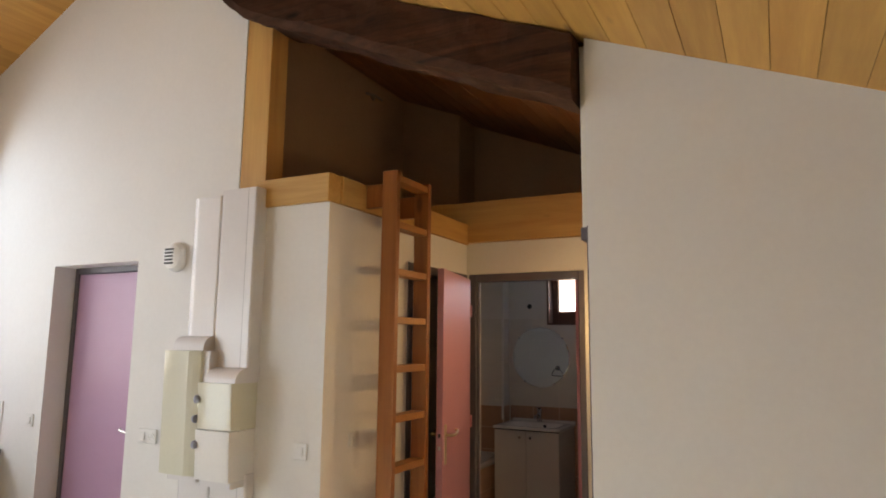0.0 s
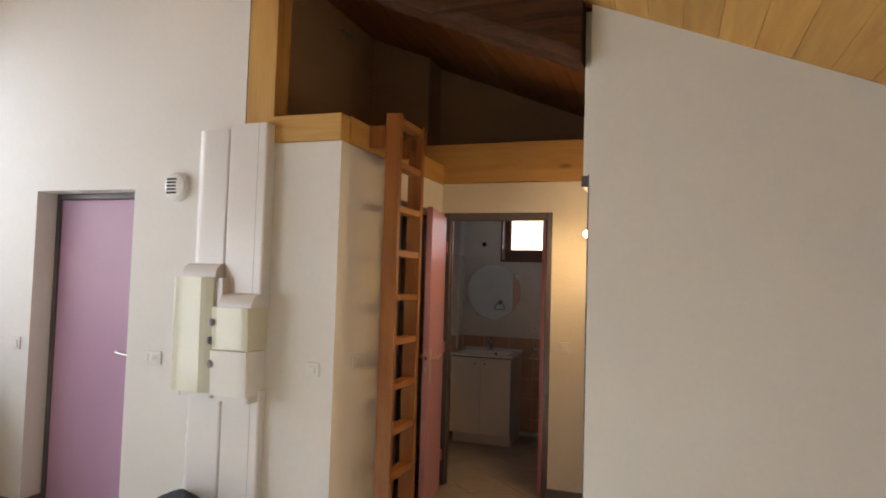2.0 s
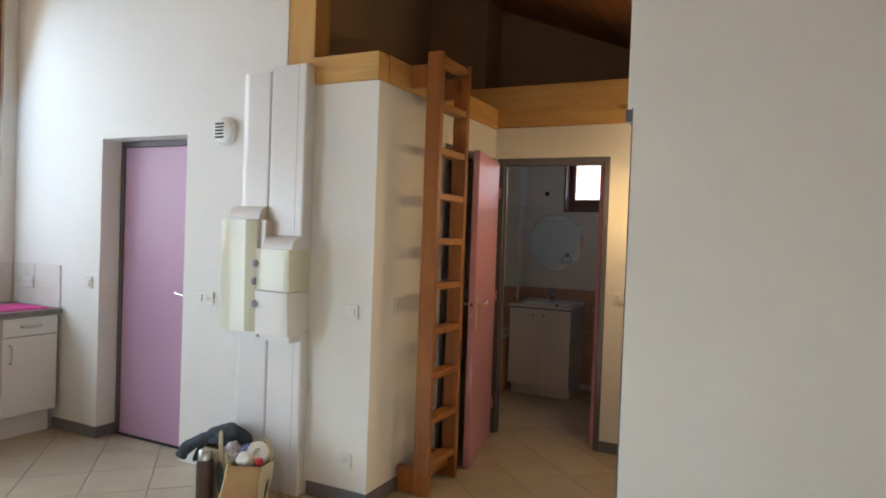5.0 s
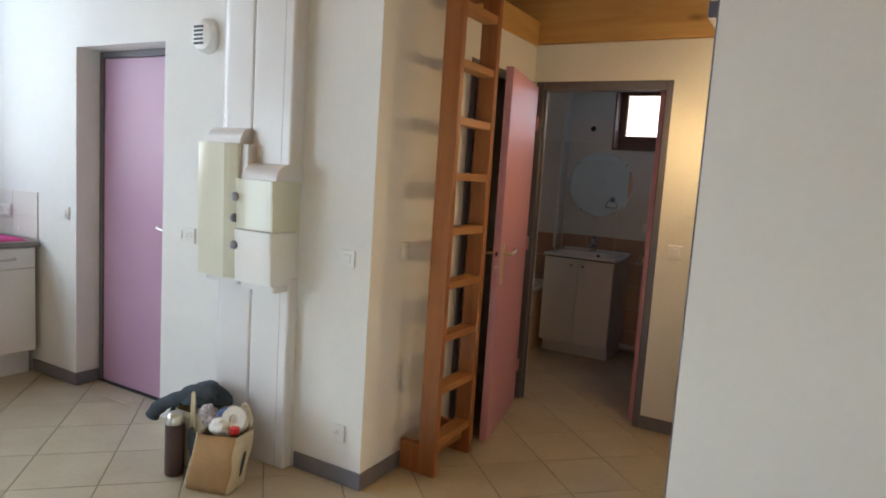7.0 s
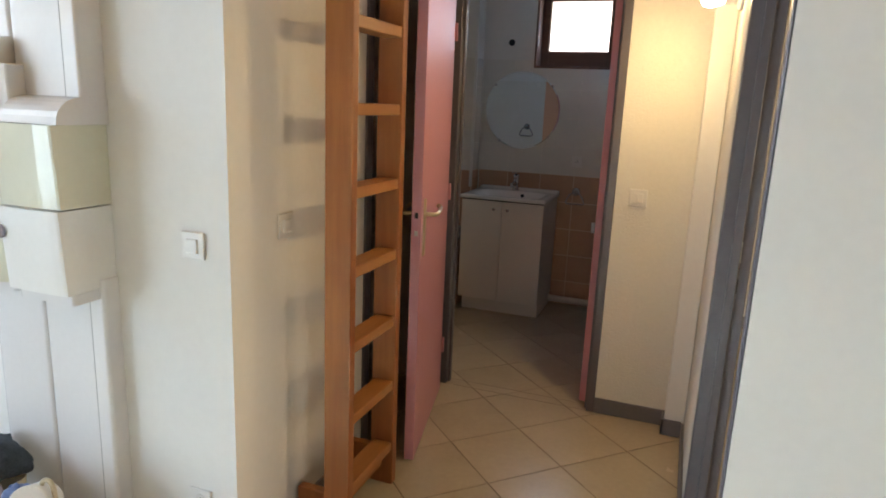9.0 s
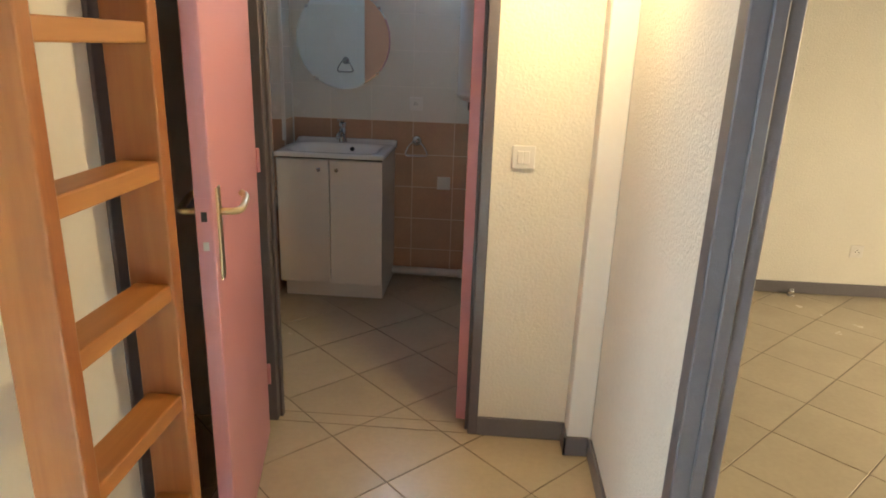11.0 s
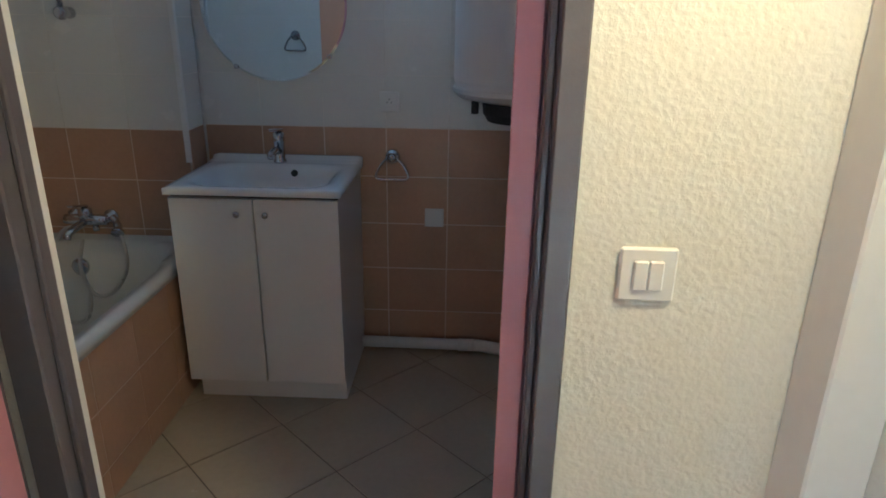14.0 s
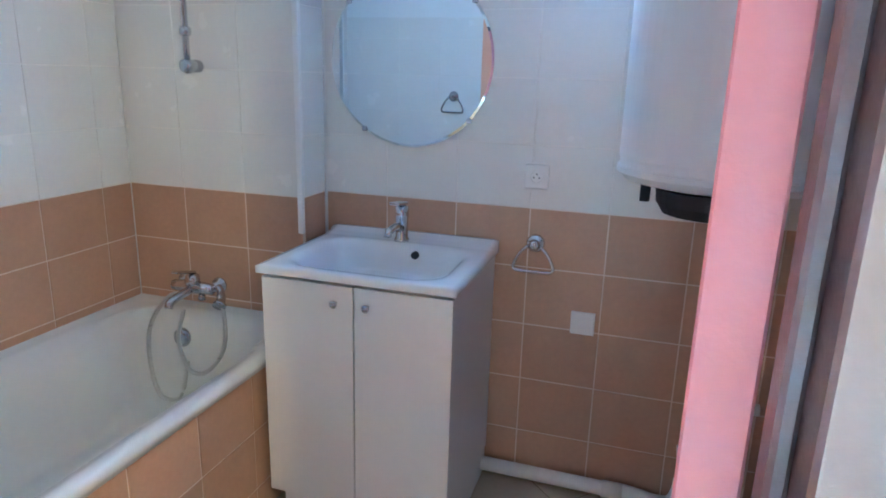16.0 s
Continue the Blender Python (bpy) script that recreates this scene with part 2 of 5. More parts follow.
M_GLASS = glass("clear_glass", 0.02)
M_FROST = glass("frosted_glass", 0.4)
M_DAYLIGHT = glow("bright_outdoors", (0.93, 0.98, 1.0), 3.5)
M_BULB = glow("lit_bulb", (1.0, 0.78, 0.45), 40.0)
M_MIRROR = bpy.data.materials.new("mirror_silver")
M_MIRROR.use_nodes = True
mb = M_MIRROR.node_tree.nodes["Principled BSDF"]
mb.inputs["Base Color"].default_value = (0.80, 0.87, 0.88, 1)
mb.inputs["Metallic"].default_value, mb.inputs["Roughness"].default_value = 1.0, 0.015

# ---- building helpers ----


def bm_box(bm, x0, x1, y0, y1, z0, z1, bevel=0.0, seg=1):
    r = bmesh.ops.create_cube(bm, size=1.0)
    vs = r["verts"]
    for v in vs:
        v.co = Vector((x0 + (v.co.x + 0.5) * (x1 - x0), y0 + (v.co.y + 0.5) * (y1 - y0), z0 + (v.co.z + 0.5) * (z1 - z0)))
    if bevel:
        es = list({e for v in vs for e in v.link_edges})
        bmesh.ops.bevel(bm, geom=es, offset=bevel, segments=seg, affect="EDGES", profile=0.5)
    return bm


def box(x0, x1, y0, y1, z0, z1, bevel=0.0, seg=1):
    return bm_box(bmesh.new(), x0, x1, y0, y1, z0, z1, bevel, seg)


def bm_prism(bm, pts, axis, a, b):
    """A polygon in the two other axes, drawn out along one axis from a to b."""
    def put(u, v, w):
        return {"x": (w, u, v), "y": (u, w, v), "z": (u, v, w)}[axis]
    lo = [bm.verts.new(put(u, v, a)) for u, v in pts]
    hi = [bm.verts.new(put(u, v, b)) for u, v in pts]
    k = len(pts)
    faces = [bm.faces.new(lo), bm.faces.new(hi)]
    for i in range(k):
        faces.append(bm.faces.new((lo[i], lo[(i + 1) % k], hi[(i + 1) % k], hi[i])))
    bmesh.ops.recalc_face_normals(bm, faces=faces)
    return bm


def prism(pts, axis, a, b):
    return bm_prism(bmesh.new(), pts, axis, a, b)


def bm_lathe(bm, profile, centre, axis="z", seg=24):
    """Turns a profile of (radius, height) round an axis through centre."""
    rings = []
    c = Vector(centre)
    for r, h in profile:
        ring = []
        for i in range(seg):
            a = 2 * math.pi * i / seg
            u, v = r * math.cos(a), r * math.sin(a)
            p = {"z": (u, v, h), "y": (u, h, v), "x": (h, u, v)}[axis]
            ring.append(bm.verts.new(c + Vector(p)))
        rings.append(ring)
    faces = []
    for a, b in zip(rings, rings[1:]):
        for i in range(seg):
            faces.append(bm.faces.new((a[i], a[(i + 1) % seg], b[(i + 1) % seg], b[i])))
    faces.append(bm.faces.new(rings[0]))
    faces.append(bm.faces.new(rings[-1]))
    bmesh.ops.recalc_face_normals(bm, faces=faces)
    return bm


def lathe(profile, centre, axis="z", seg=24):
    return bm_lathe(bmesh.new(), profile, centre, axis, seg)


def bm_tube(bm, pts, r, seg=10, closed=False):
    """A round tube along a line of points."""
    pts = [Vector(p) for p in pts]
    k = len(pts)
    rings = []
    up = Vector((0.13, 0.27, 0.95))
    for i, p in enumerate(pts):
        a = pts[(i - 1) % k] if closed or i else p
        b = pts[(i + 1) % k] if closed or i < k - 1 else p
        d = (b - a).normalized()
        s = d.cross(up)
        if s.length < 0.05:
            s = d.cross(Vector((1, 0, 0)))
        s.normalize()
        t = s.cross(d).normalized()
        rr = r[i] if isinstance(r, (list, tuple)) else r
        rings.append([bm.verts.new(p + rr * (math.cos(2 * math.pi * j / seg) * s + math.sin(2 * math.pi * j / seg) * t)) for j in range(seg)])
    faces = []
    for i in range(k if closed else k - 1):
        a, b = rings[i], rings[(i + 1) % k]
        for j in range(seg):
            faces.append(bm.faces.new((a[j], a[(j + 1) % seg], b[(j + 1) % seg], b[j])))
    if not closed:
        faces += [bm.faces.new(rings[0]), bm.faces.new(rings[-1])]
    bmesh.ops.recalc_face_normals(bm, faces=faces)
    return bm


def tube(pts, r, seg=10, closed=False):
    return bm_tube(bmesh.new(), pts, r, seg, closed)


def smooth_line(pts, steps=6):
    """A Catmull-Rom line through the points."""
    p = [Vector(q) for q in pts]
    p = [2 * p[0] - p[1]] + p + [2 * p[-1] - p[-2]]
    out = []
    for i in range(1, len(p) - 2):
        for s in range(steps):
            t = s / steps
            a, b, c, d = p[i - 1], p[i], p[i + 1], p[i + 2]
            out.append(0.5 * (2 * b + (c - a) * t + (2 * a - 5 * b + 4 * c - d) * t * t + (3 * b - a - 3 * c + d) * t ** 3))
    out.append(p[-2])
    return out


def link(name, bm, material, soft=False):
    me = bpy.data.meshes.new(name)
    if soft:
        for f in bm.faces:
            f.smooth = True
    bm.to_mesh(me)
    bm.free()
    me.materials.append(material)
    return new(name, me)


def structure(name, bm, material, label="", category=""):
    return tagged(link(name, bm, material), label, category, kind="structure")


def thing(name, base, label, category, group=""):
    ob = new(name)
    ob.location = base
    ob.empty_display_size = 0.1
    return tagged(ob, label, category, group)


def part(name, bm, material, parent, label="", soft=False):
    """One mesh under a thing or a part; the bmesh is in world places."""
    root = parent
    while root.parent:
        root = root.parent
    bmesh.ops.translate(bm, verts=bm.verts, vec=-root.location)
    ob = link(name, bm, material, soft)
    ob.parent = parent
    return tagged(ob, label)


def single(name, bm, material, label, category, group="", soft=False):
    return tagged(link(name, bm, material, soft), label, category, group)


# ---- plan ----
A, AB = 2.69, 2.90          # gable wall, front and back
B = -1.705                  # wall beside the ladder
C, CB = 4.36, 4.43          # bathroom front wall
H, HB = -0.41, -0.33        # hall's wall to the bedroom
BACK = 6.16                 # bathroom back wall
LEFT = -4.92                # kitchen wall
SOUTH, EAST = -3.4, 2.9
RIDGE_X, RIDGE_Z, RS, LS = -3.54, 4.18, 0.40, 0.485
LOFT = 2.44


def roof(x):
    return RIDGE_Z - RS * (x - RIDGE_X) if x > RIDGE_X else RIDGE_Z - LS * (RIDGE_X - x)


# ---- structure: walls ----
bm = bmesh.new()
DX0, DX1, DZ = -3.93, -3.12, 2.07
bm_prism(bm, [(LEFT, 0), (DX0, 0), (DX0, DZ), (DX0, roof(DX0)), (LEFT, roof(LEFT))], "y", A, AB)
bm_prism(bm, [(DX0, DZ), (DX1, DZ), (DX1, roof(DX1)), (RIDGE_X, RIDGE_Z), (DX0, roof(DX0))], "y", A, AB)
bm_prism(bm, [(DX1, 0), (-2.335, 0), (-2.335, roof(-2.335)), (DX1, roof(DX1))], "y", A, AB)
bm_box(bm, -2.335, B, A, A + 0.10, 0, 2.31)
structure("wall_north", bm, M_WALL, "white painted gable wall with the entrance doorway", "wall")
EDGE = -0.376
structure("wall_hall_side", prism([(EDGE, 0), (EAST, 0), (EAST, roof(EAST)), (EDGE, roof(EDGE))], "y", A, A + 0.045), M_WALL, "large plain off-white wall under the sloping boards", "wall")
structure("wall_entry_closing", box(-4.1, -2.9, 3.4, 3.5, 0, 2.4), M_WALL, "plain wall behind the entrance door", "wall")
# wall beside the ladder, with the cupboard doorway
PY0, PY1, PZ = 3.50, 4.30, 2.09
bm = bmesh.new()
bm_box(bm, B - 0.07, B, A + 0.10, PY0, 0, 2.31)
bm_box(bm, B - 0.07, B, PY0, PY1, PZ, 2.31)
bm_box(bm, B - 0.07, B, PY1, C, 0, 2.31)
structure("wall_ladder_side", bm, M_WALL, "cream-lit white wall beside the ladder with a doorway", "wall")
# bathroom front wall
BX0, BX1, BZ = -1.685, -0.835, 2.09
bm = bmesh.new()
bm_box(bm, B - 0.07, BX0, C, CB, 0, 2.32)
bm_box(bm, BX0, BX1, C, CB, BZ, 2.32)
bm_box(bm, BX1, H, C, CB, 0, 2.32)
structure("wall_bathroom_front", bm, M_CREPI, "rough-plastered wall round the bathroom doorway", "wall")
structure("wall_bathroom_front_tub", box(-2.85, B - 0.07, C, CB, 0, 2.32), M_WALL, "pale wall at the foot of the bathtub", "wall")
# hall wall to the bedroom, with its doorway, up to the roof
HY0, HY1, HZ = 2.736, 3.405, 2.09
bm = bmesh.new()
bm_box(bm, H, HB, HY0, HY1, HZ, roof(H) - 0.03)
bm_box(bm, H, HB, HY1, 5.7, 0, roof(H) - 0.03)
structure("wall_hall_east", bm, M_CREPI, "rough-plastered hall wall with the bedroom doorway", "wall")
structure("pipe_casing", box(-0.50, H - 0.001, 4.265, C - 0.001, 0, 2.7, 0.004), M_WALL, "white boxed-in pipe casing in the hall corner", "casing")
# bathroom walls
TUBEND, RET = 6.00, -2.075
bm = bmesh.new()
WX0, WX1, WZ0, WZ1 = -1.68, -1.09, 1.775, 2.31
bm_box(bm, RET, WX0, BACK, BACK + 0.25, 0, 2.32)
bm_box(bm, WX0, WX1, BACK, BACK + 0.25, 0, WZ0)
bm_box(bm, WX0, WX1, BACK, BACK + 0.25, WZ1, 2.32)
bm_box(bm, WX1, HB, BACK, BACK + 0.25, 0, 2.32)
bm_box(bm, -2.9, RET, TUBEND, BACK + 0.25, 0, 2.32)
structure("wall_bathroom_back", bm, M_WALL, "white bathroom back wall above the tiles", "wall")
structure("wall_bathroom_left", box(-2.9, -2.80, CB, TUBEND, 0, 2.32), M_WALL, "white bathroom wall along the bathtub", "wall")
structure("wall_bathroom_right", box(HB - 0.06, HB, CB, BACK, 0, 2.32), M_WALL, "white bathroom wall beside the water heater", "wall")
structure("ceiling_bathroom", box(-2.9, HB, CB, BACK + 0.2, 2.32, 2.40), M_CEIL, "white bathroom ceiling", "ceiling")
# cupboard under the loft
structure("wall_cupboard", box(-2.9, -2.80, AB, C, 0, 2.31), M_WALL, "plain cupboard wall", "wall")
# loft
structure("loft_floor_side", box(-2.80, B - 0.045, A + 0.101, C, 2.31, LOFT), M_PINE_BY, "pine loft floor above the cupboard", "floor")
structure("loft_floor_back", box(-2.80, HB, C + 0.045, 5.75, 2.401, LOFT), M_PINE_BY, "pine loft floor above the bathroom", "floor")
structure("wall_loft_left", prism([(A + 0.17, LOFT), (5.7, LOFT), (5.7, roof(-2.75)), (A + 0.17, roof(-2.75))], "x", -2.85, -2.72), M_LOFT_WALL, "loft wall with warm dim light put into its tan colour", "wall")
bm = bmesh.new()
bm_prism(bm, [(-2.72, LOFT), (-2.14, LOFT), (-2.14, roof(-2.14)), (-2.72, roof(-2.72))], "y", 5.12, 5.7)
bm_prism(bm, [(-2.14, LOFT), (H, LOFT), (H, roof(H)), (-2.14, roof(-2.14))], "y", 5.45, 5.7)
structure("wall_loft_back", bm, M_LOFT_WALL, "loft back wall with a step in it, warm dim light put into its tan colour", "wall")
# living room, unseen sides
bm = bmesh.new()
KY0, KY1, KZ0, KZ1 = 0.55, 2.59, 1.21, 3.20
bm_box(bm, LEFT - 0.25, LEFT, SOUTH, -2.15, 0, roof(LEFT))
bm_box(bm, LEFT - 0.25, LEFT, -2.15, 0.20, 2.2, roof(LEFT))
bm_box(bm, LEFT - 0.25, LEFT, -2.15, 0.20, 0, 0.15)
bm_box(bm, LEFT - 0.25, LEFT, 0.20, KY0, 0, roof(LEFT))
bm_box(bm, LEFT - 0.25, LEFT, KY0, KY1, 0, KZ0)
bm_box(bm, LEFT - 0.25, LEFT, KY0, KY1, KZ1, roof(LEFT))
bm_box(bm, LEFT - 0.25, LEFT, KY1, AB, 0, roof(LEFT))
structure("wall_west", bm, M_WALL, "white kitchen wall with a tall window", "wall")
bm = bmesh.new()
SX0, SX1, SZ0, SZ1 = -0.9, 1.3, 0.6, 2.4
gable = [(LEFT, 0), (SX0, 0), (SX0, roof(SX0)), (RIDGE_X, RIDGE_Z), (LEFT, roof(LEFT))]
bm_prism(bm, gable, "y", SOUTH - 0.2, SOUTH)
bm_box(bm, SX0, SX1, SOUTH - 0.2, SOUTH, 0, SZ0)
bm_prism(bm, [(SX0, SZ1), (SX1, SZ1 - 0.2), (SX1, roof(SX1)), (SX0, roof(SX0))], "y", SOUTH - 0.2, SOUTH)
bm_prism(bm, [(SX1, 0), (EAST, 0), (EAST, roof(EAST)), (SX1, roof(SX1))], "y", SOUTH - 0.2, SOUTH)
structure("wall_south", bm, M_WALL, "plain white gable wall", "wall")
bm = bmesh.new()
EY0, EY1, EZ0, EZ1 = -0.75, 0.95, 0.35, 1.35
bm_box(bm, EAST, EAST + 0.2, SOUTH, EY0, 0, roof(EAST) + 0.1)
bm_box(bm, EAST, EAST + 0.2, EY1, A, 0, roof(EAST) + 0.1)
bm_box(bm, EAST, EAST + 0.2, EY0, EY1, 0, EZ0)
bm_box(bm, EAST, EAST + 0.2, EY0, EY1, EZ1, roof(EAST) + 0.1)
structure("wall_east", bm, M_WALL, "plain white low wall with a window", "wall")
# bedroom
bm = bmesh.new()
bm_box(bm, 3.0, 3.2, A + 0.045, 3.5, 0, 2.5)
bm_box(bm, 3.0, 3.2, 4.9, 6.3, 0, 2.5)
bm_box(bm, 3.0, 3.2, 3.5, 4.9, 0, 0.8)
bm_box(bm, 3.0, 3.2, 3.5, 4.9, 2.2, 2.5)
structure("wall_bedroom_east", bm, M_WALL, "plain bedroom wall with a window", "wall")
structure("wall_bedroom_back", box(HB, 3.2, 6.22, 6.40, 0, 2.5), M_CREPI, "cream-lit rough plaster bedroom wall", "wall")
structure("ceiling_bedroom", box(HB, 3.2, A + 0.046, 6.4, 2.5, 2.6), M_CEIL, "white bedroom ceiling", "ceiling")

# ---- structure: roof boards ----
def slope_boards(name, x_from, x_to, y0, y1, material, pitch=0.14896):
    step = pitch if x_to > x_from else -pitch
    bm = bmesh.new()
    x = x_from
    while (x_to - x) * step > 0:
        xe = x + step
        g = 0.0006 * (1 if step > 0 else -1)
        za, zb = roof(x + g), roof(xe - g)
        c = 0.0025
        bm_prism(bm, [(x + g, za + c), (x + 3 * g, za), (xe - 3 * g, zb), (xe - g, zb + c), (xe - g, zb + 0.022), (x + g, za + 0.022)], "y", y0, y1)
        x = xe
    return structure(name, bm, material, "varnished pine boards of the sloping ceiling", "ceiling")


# pine boards again, darkened and reddened for the shade up in the loft
M_LOFT_BOARDS_DIM = wood("loft_boards_dimmed", (0.30, 0.115, 0.04), (0.20, 0.065, 0.02), "y", ring=8)
M_PINE_CEIL = wood("pine_ceiling_boards", (0.60, 0.31, 0.085), (0.47, 0.21, 0.05), "y", ring=8)
nt = M_PINE_CEIL.node_tree
geo, hv, mrr = nt.nodes.new("ShaderNodeNewGeometry"), nt.nodes.new("ShaderNodeHueSaturation"), nt.nodes.new("ShaderNodeMapRange")
mrr.inputs["To Min"].default_value, mrr.inputs["To Max"].default_value = 0.88, 1.08
nt.links.new(geo.outputs["Random Per Island"], mrr.inputs["Value"])
nt.links.new(mrr.outputs[0], hv.inputs["Value"])
pb = nt.nodes["Principled BSDF"]
nt.links.new(pb.inputs["Base Color"].links[0].from_socket, hv.inputs["Color"])
nt.links.new(hv.outputs[0], pb.inputs["Base Color"])
slope_boards("ceiling_east_slope", RIDGE_X, EAST + 0.1, SOUTH, A + 0.06, M_PINE_CEIL)
slope_boards("ceiling_loft", RIDGE_X, HB + 0.1, A + 0.061, 5.7, M_LOFT_BOARDS_DIM)
slope_boards("ceiling_west_slope", RIDGE_X, LEFT - 0.15, SOUTH, AB, M_PINE_CEIL)
structure("roof_cover", prism([(LEFT - 0.3, roof(LEFT - 0.3) + 0.03), (RIDGE_X, RIDGE_Z + 0.03), (EAST + 0.3, roof(EAST + 0.3) + 0.03), (EAST + 0.3, roof(EAST) + 0.25), (RIDGE_X, RIDGE_Z + 0.3), (LEFT - 0.3, roof(LEFT) + 0.25)], "y", SOUTH - 0.3, 6.5), M_OLD, "closed roof above the boards", "roof")

# ---- timber ----
# old dark rafter below the boards, in the gable's plane
bm = bmesh.new()
old = []
for i in range(14):
    x = -2.50 + i * 0.1605
    low = 3.458 - 0.425 * (x + 2.395) + 0.008 * math.sin(i * 1.7) + (0.07 if i == 0 else 0.0)
    top = roof(x) - 0.012
    front = A - 0.075 + 0.005 * math.sin(i * 2.3 + 1)
    old.append([bm.verts.new(p) for p in ((x, front + 0.025, low), (x, front, low + 0.05), (x, front + 0.01, top), (x, A + 0.19, top), (x, A + 0.19, low + 0.03), (x, A + 0.15, low))])
for a, b in zip(old, old[1:]):
    for j in range(6):
        bm.faces.new((a[j], a[(j + 1) % 6], b[(j + 1) % 6], b[j]))
bm.faces.new(old[0])
bm.faces.new(old[-1])
bmesh.ops.recalc_face_normals(bm, faces=bm.faces)
bmesh.ops.subdivide_edges(bm, edges=bm.edges, cuts=4, use_grid_fill=True)
for v in bm.verts:
    if v.co.x < -0.41:
        v.co += 0.012 * noise.noise_vector(v.co * 4) + 0.007 * noise.noise_vector(Vector((v.co.x * 9, v.co.y * 26, v.co.z * 26)))
single("roof_beam", bm, M_OLD, "old dark-stained hewn roof beam under the pine boards", "beam")
single("timber_post", box(-2.326, -2.138, A - 0.006, A + 0.13, LOFT - 0.03, roof(-2.25) - 0.10, 0.004), M_PINE_Z, "varnished pine post at the edge of the loft", "post")
single("loft_trim_beam", box(-2.20, B + 0.001, A - 0.014, A + 0.09, 2.312, 2.462, 0.003), M_PINE_X, "varnished pine beam along the loft edge", "beam", "loft edge beams")
single("loft_trim_beam", box(B - 0.044, B + 0.014, A + 0.0905, C - 0.001, 2.312, 2.462, 0.003), M_PINE_BY, "varnished pine beam along the loft edge", "beam", "loft edge beams")
single("loft_front_beam", box(B - 0.3, H - 0.002, C - 0.02, C + 0.044, 2.325, 2.627, 0.003), M_PINE_X, "deep varnished pine beam above the bathroom door", "beam", "loft edge beams")


def ladder():
    y0, y1, xf, xb = 2.997, 3.393, -1.49, -1.585
    t = thing("loft_ladder", (-1.53, 3.20, 0), "red-brown varnished wooden ladder standing up to the loft edge", "ladder")
    for ya in (y0, y1 - 0.038):
        part("rail", box(xb, xf, ya, ya + 0.038, 0, 2.53, 0.004, 2), M_LADDER, t)
    for i in range(10):
        z = 0.165 + i * 0.2585
        part("rung", box(xb + 0.012, xf - 0.006, y0 + 0.0375, y1 - 0.0375, z - 0.019, z + 0.019, 0.004, 2), M_RUNG, t)
    for ya in (y0 + 0.002, y1 - 0.036):
        part("wall_block", box(B + 0.013, xb - 0.0005, ya, ya + 0.034, 0.0, 0.15, 0.003), M_LADDER, t, "wooden spacer block at the ladder's foot")
        part("wall_block", box(B + 0.015, xb - 0.0005, ya, ya + 0.034, 2.33, 2.46, 0.003), M_LADDER, t, "wooden spacer block at the loft beam")
    part("foot_rail", box(xb + 0.01, xb + 0.05, y0 + 0.0375, y1 - 0.0375, 0.075, 0.135, 0.003), M_RUNG, t)


ladder()


# ---- doors ----
def lever(parent, c, out, along, mat=M_STEEL):
    """Long plate, lever and key hole on a door face: c the plate's middle, out the face's normal, along the lever's way."""
    c, o, a = Vector(c), Vector(out).normalized(), Vector(along).normalized()
    bm = bmesh.new()
    bm_box(bm, -0.02, 0.02, 0, 0.006, -0.115, 0.115, 0.0025, 2)
    m = Matrix((a, o, Vector((0, 0, 1)))).transposed().to_4x4()
    m.translation = c
    bmesh.ops.transform(bm, matrix=m, verts=bm.verts)
    plate = part("handle_plate", bm, mat, parent, "long steel handle plate")
    z = Vector((0, 0, 1))
    p = c + 0.055 * z
    line = smooth_line([p, p + 0.035 * o, p + 0.05 * o + 0.02 * a, p + 0.052 * o + 0.075 * a + 0.004 * z, p + 0.048 * o + 0.115 * a + 0.012 * z, p + 0.035 * o + 0.128 * a + 0.018 * z], 5)
    part("lever", tube(line, 0.009, 10), mat, plate, "curved brass-tinted steel lever", soft=True)


def hinge(parent, x, y, z, mat=M_PINK):
    part("hinge", lathe([(0.002, -0.042), (0.0075, -0.040), (0.0075, 0.040), (0.002, 0.042)], (x, y, z), "z", 12), mat, parent, soft=True)


# entrance door, closed, deep in the wall
def entrance_door():
    ob = tagged(thing("door_1", (-3.5, 2.87, 0), "closed mauve-pink painted entrance door in a grey frame", "door"), kind="structure")
    part("door_frame", box(DX0, DX0 + 0.035, 2.835, 2.895, 0, DZ, 0.003), M_GREY, ob)
    part("door_frame", box(DX1 - 0.035, DX1, 2.835, 2.895, 0, DZ, 0.003), M_GREY, ob)
    part("door_frame", box(DX0 + 0.035, DX1 - 0.035, 2.835, 2.895, DZ - 0.04, DZ, 0.003), M_GREY, ob)
    leaf = part("door_leaf", box(DX0 + 0.037, DX1 - 0.037, 2.845, 2.885, 0.012, DZ - 0.043, 0.003), M_MAUVE, ob)
    part("threshold", box(DX0 + 0.002, DX1 - 0.002, 2.83, 2.895, 0.002, 0.011), M_BLACK, ob)
    for z in (0.20, 0.98, 1.63, 1.81):
        hinge(ob, DX0 + 0.036, 2.832, z, M_GREY)
    lever(leaf, (DX1 - 0.075, 2.845, 0.98), (0, -1, 0), (-1, 0, 0))


entrance_door()


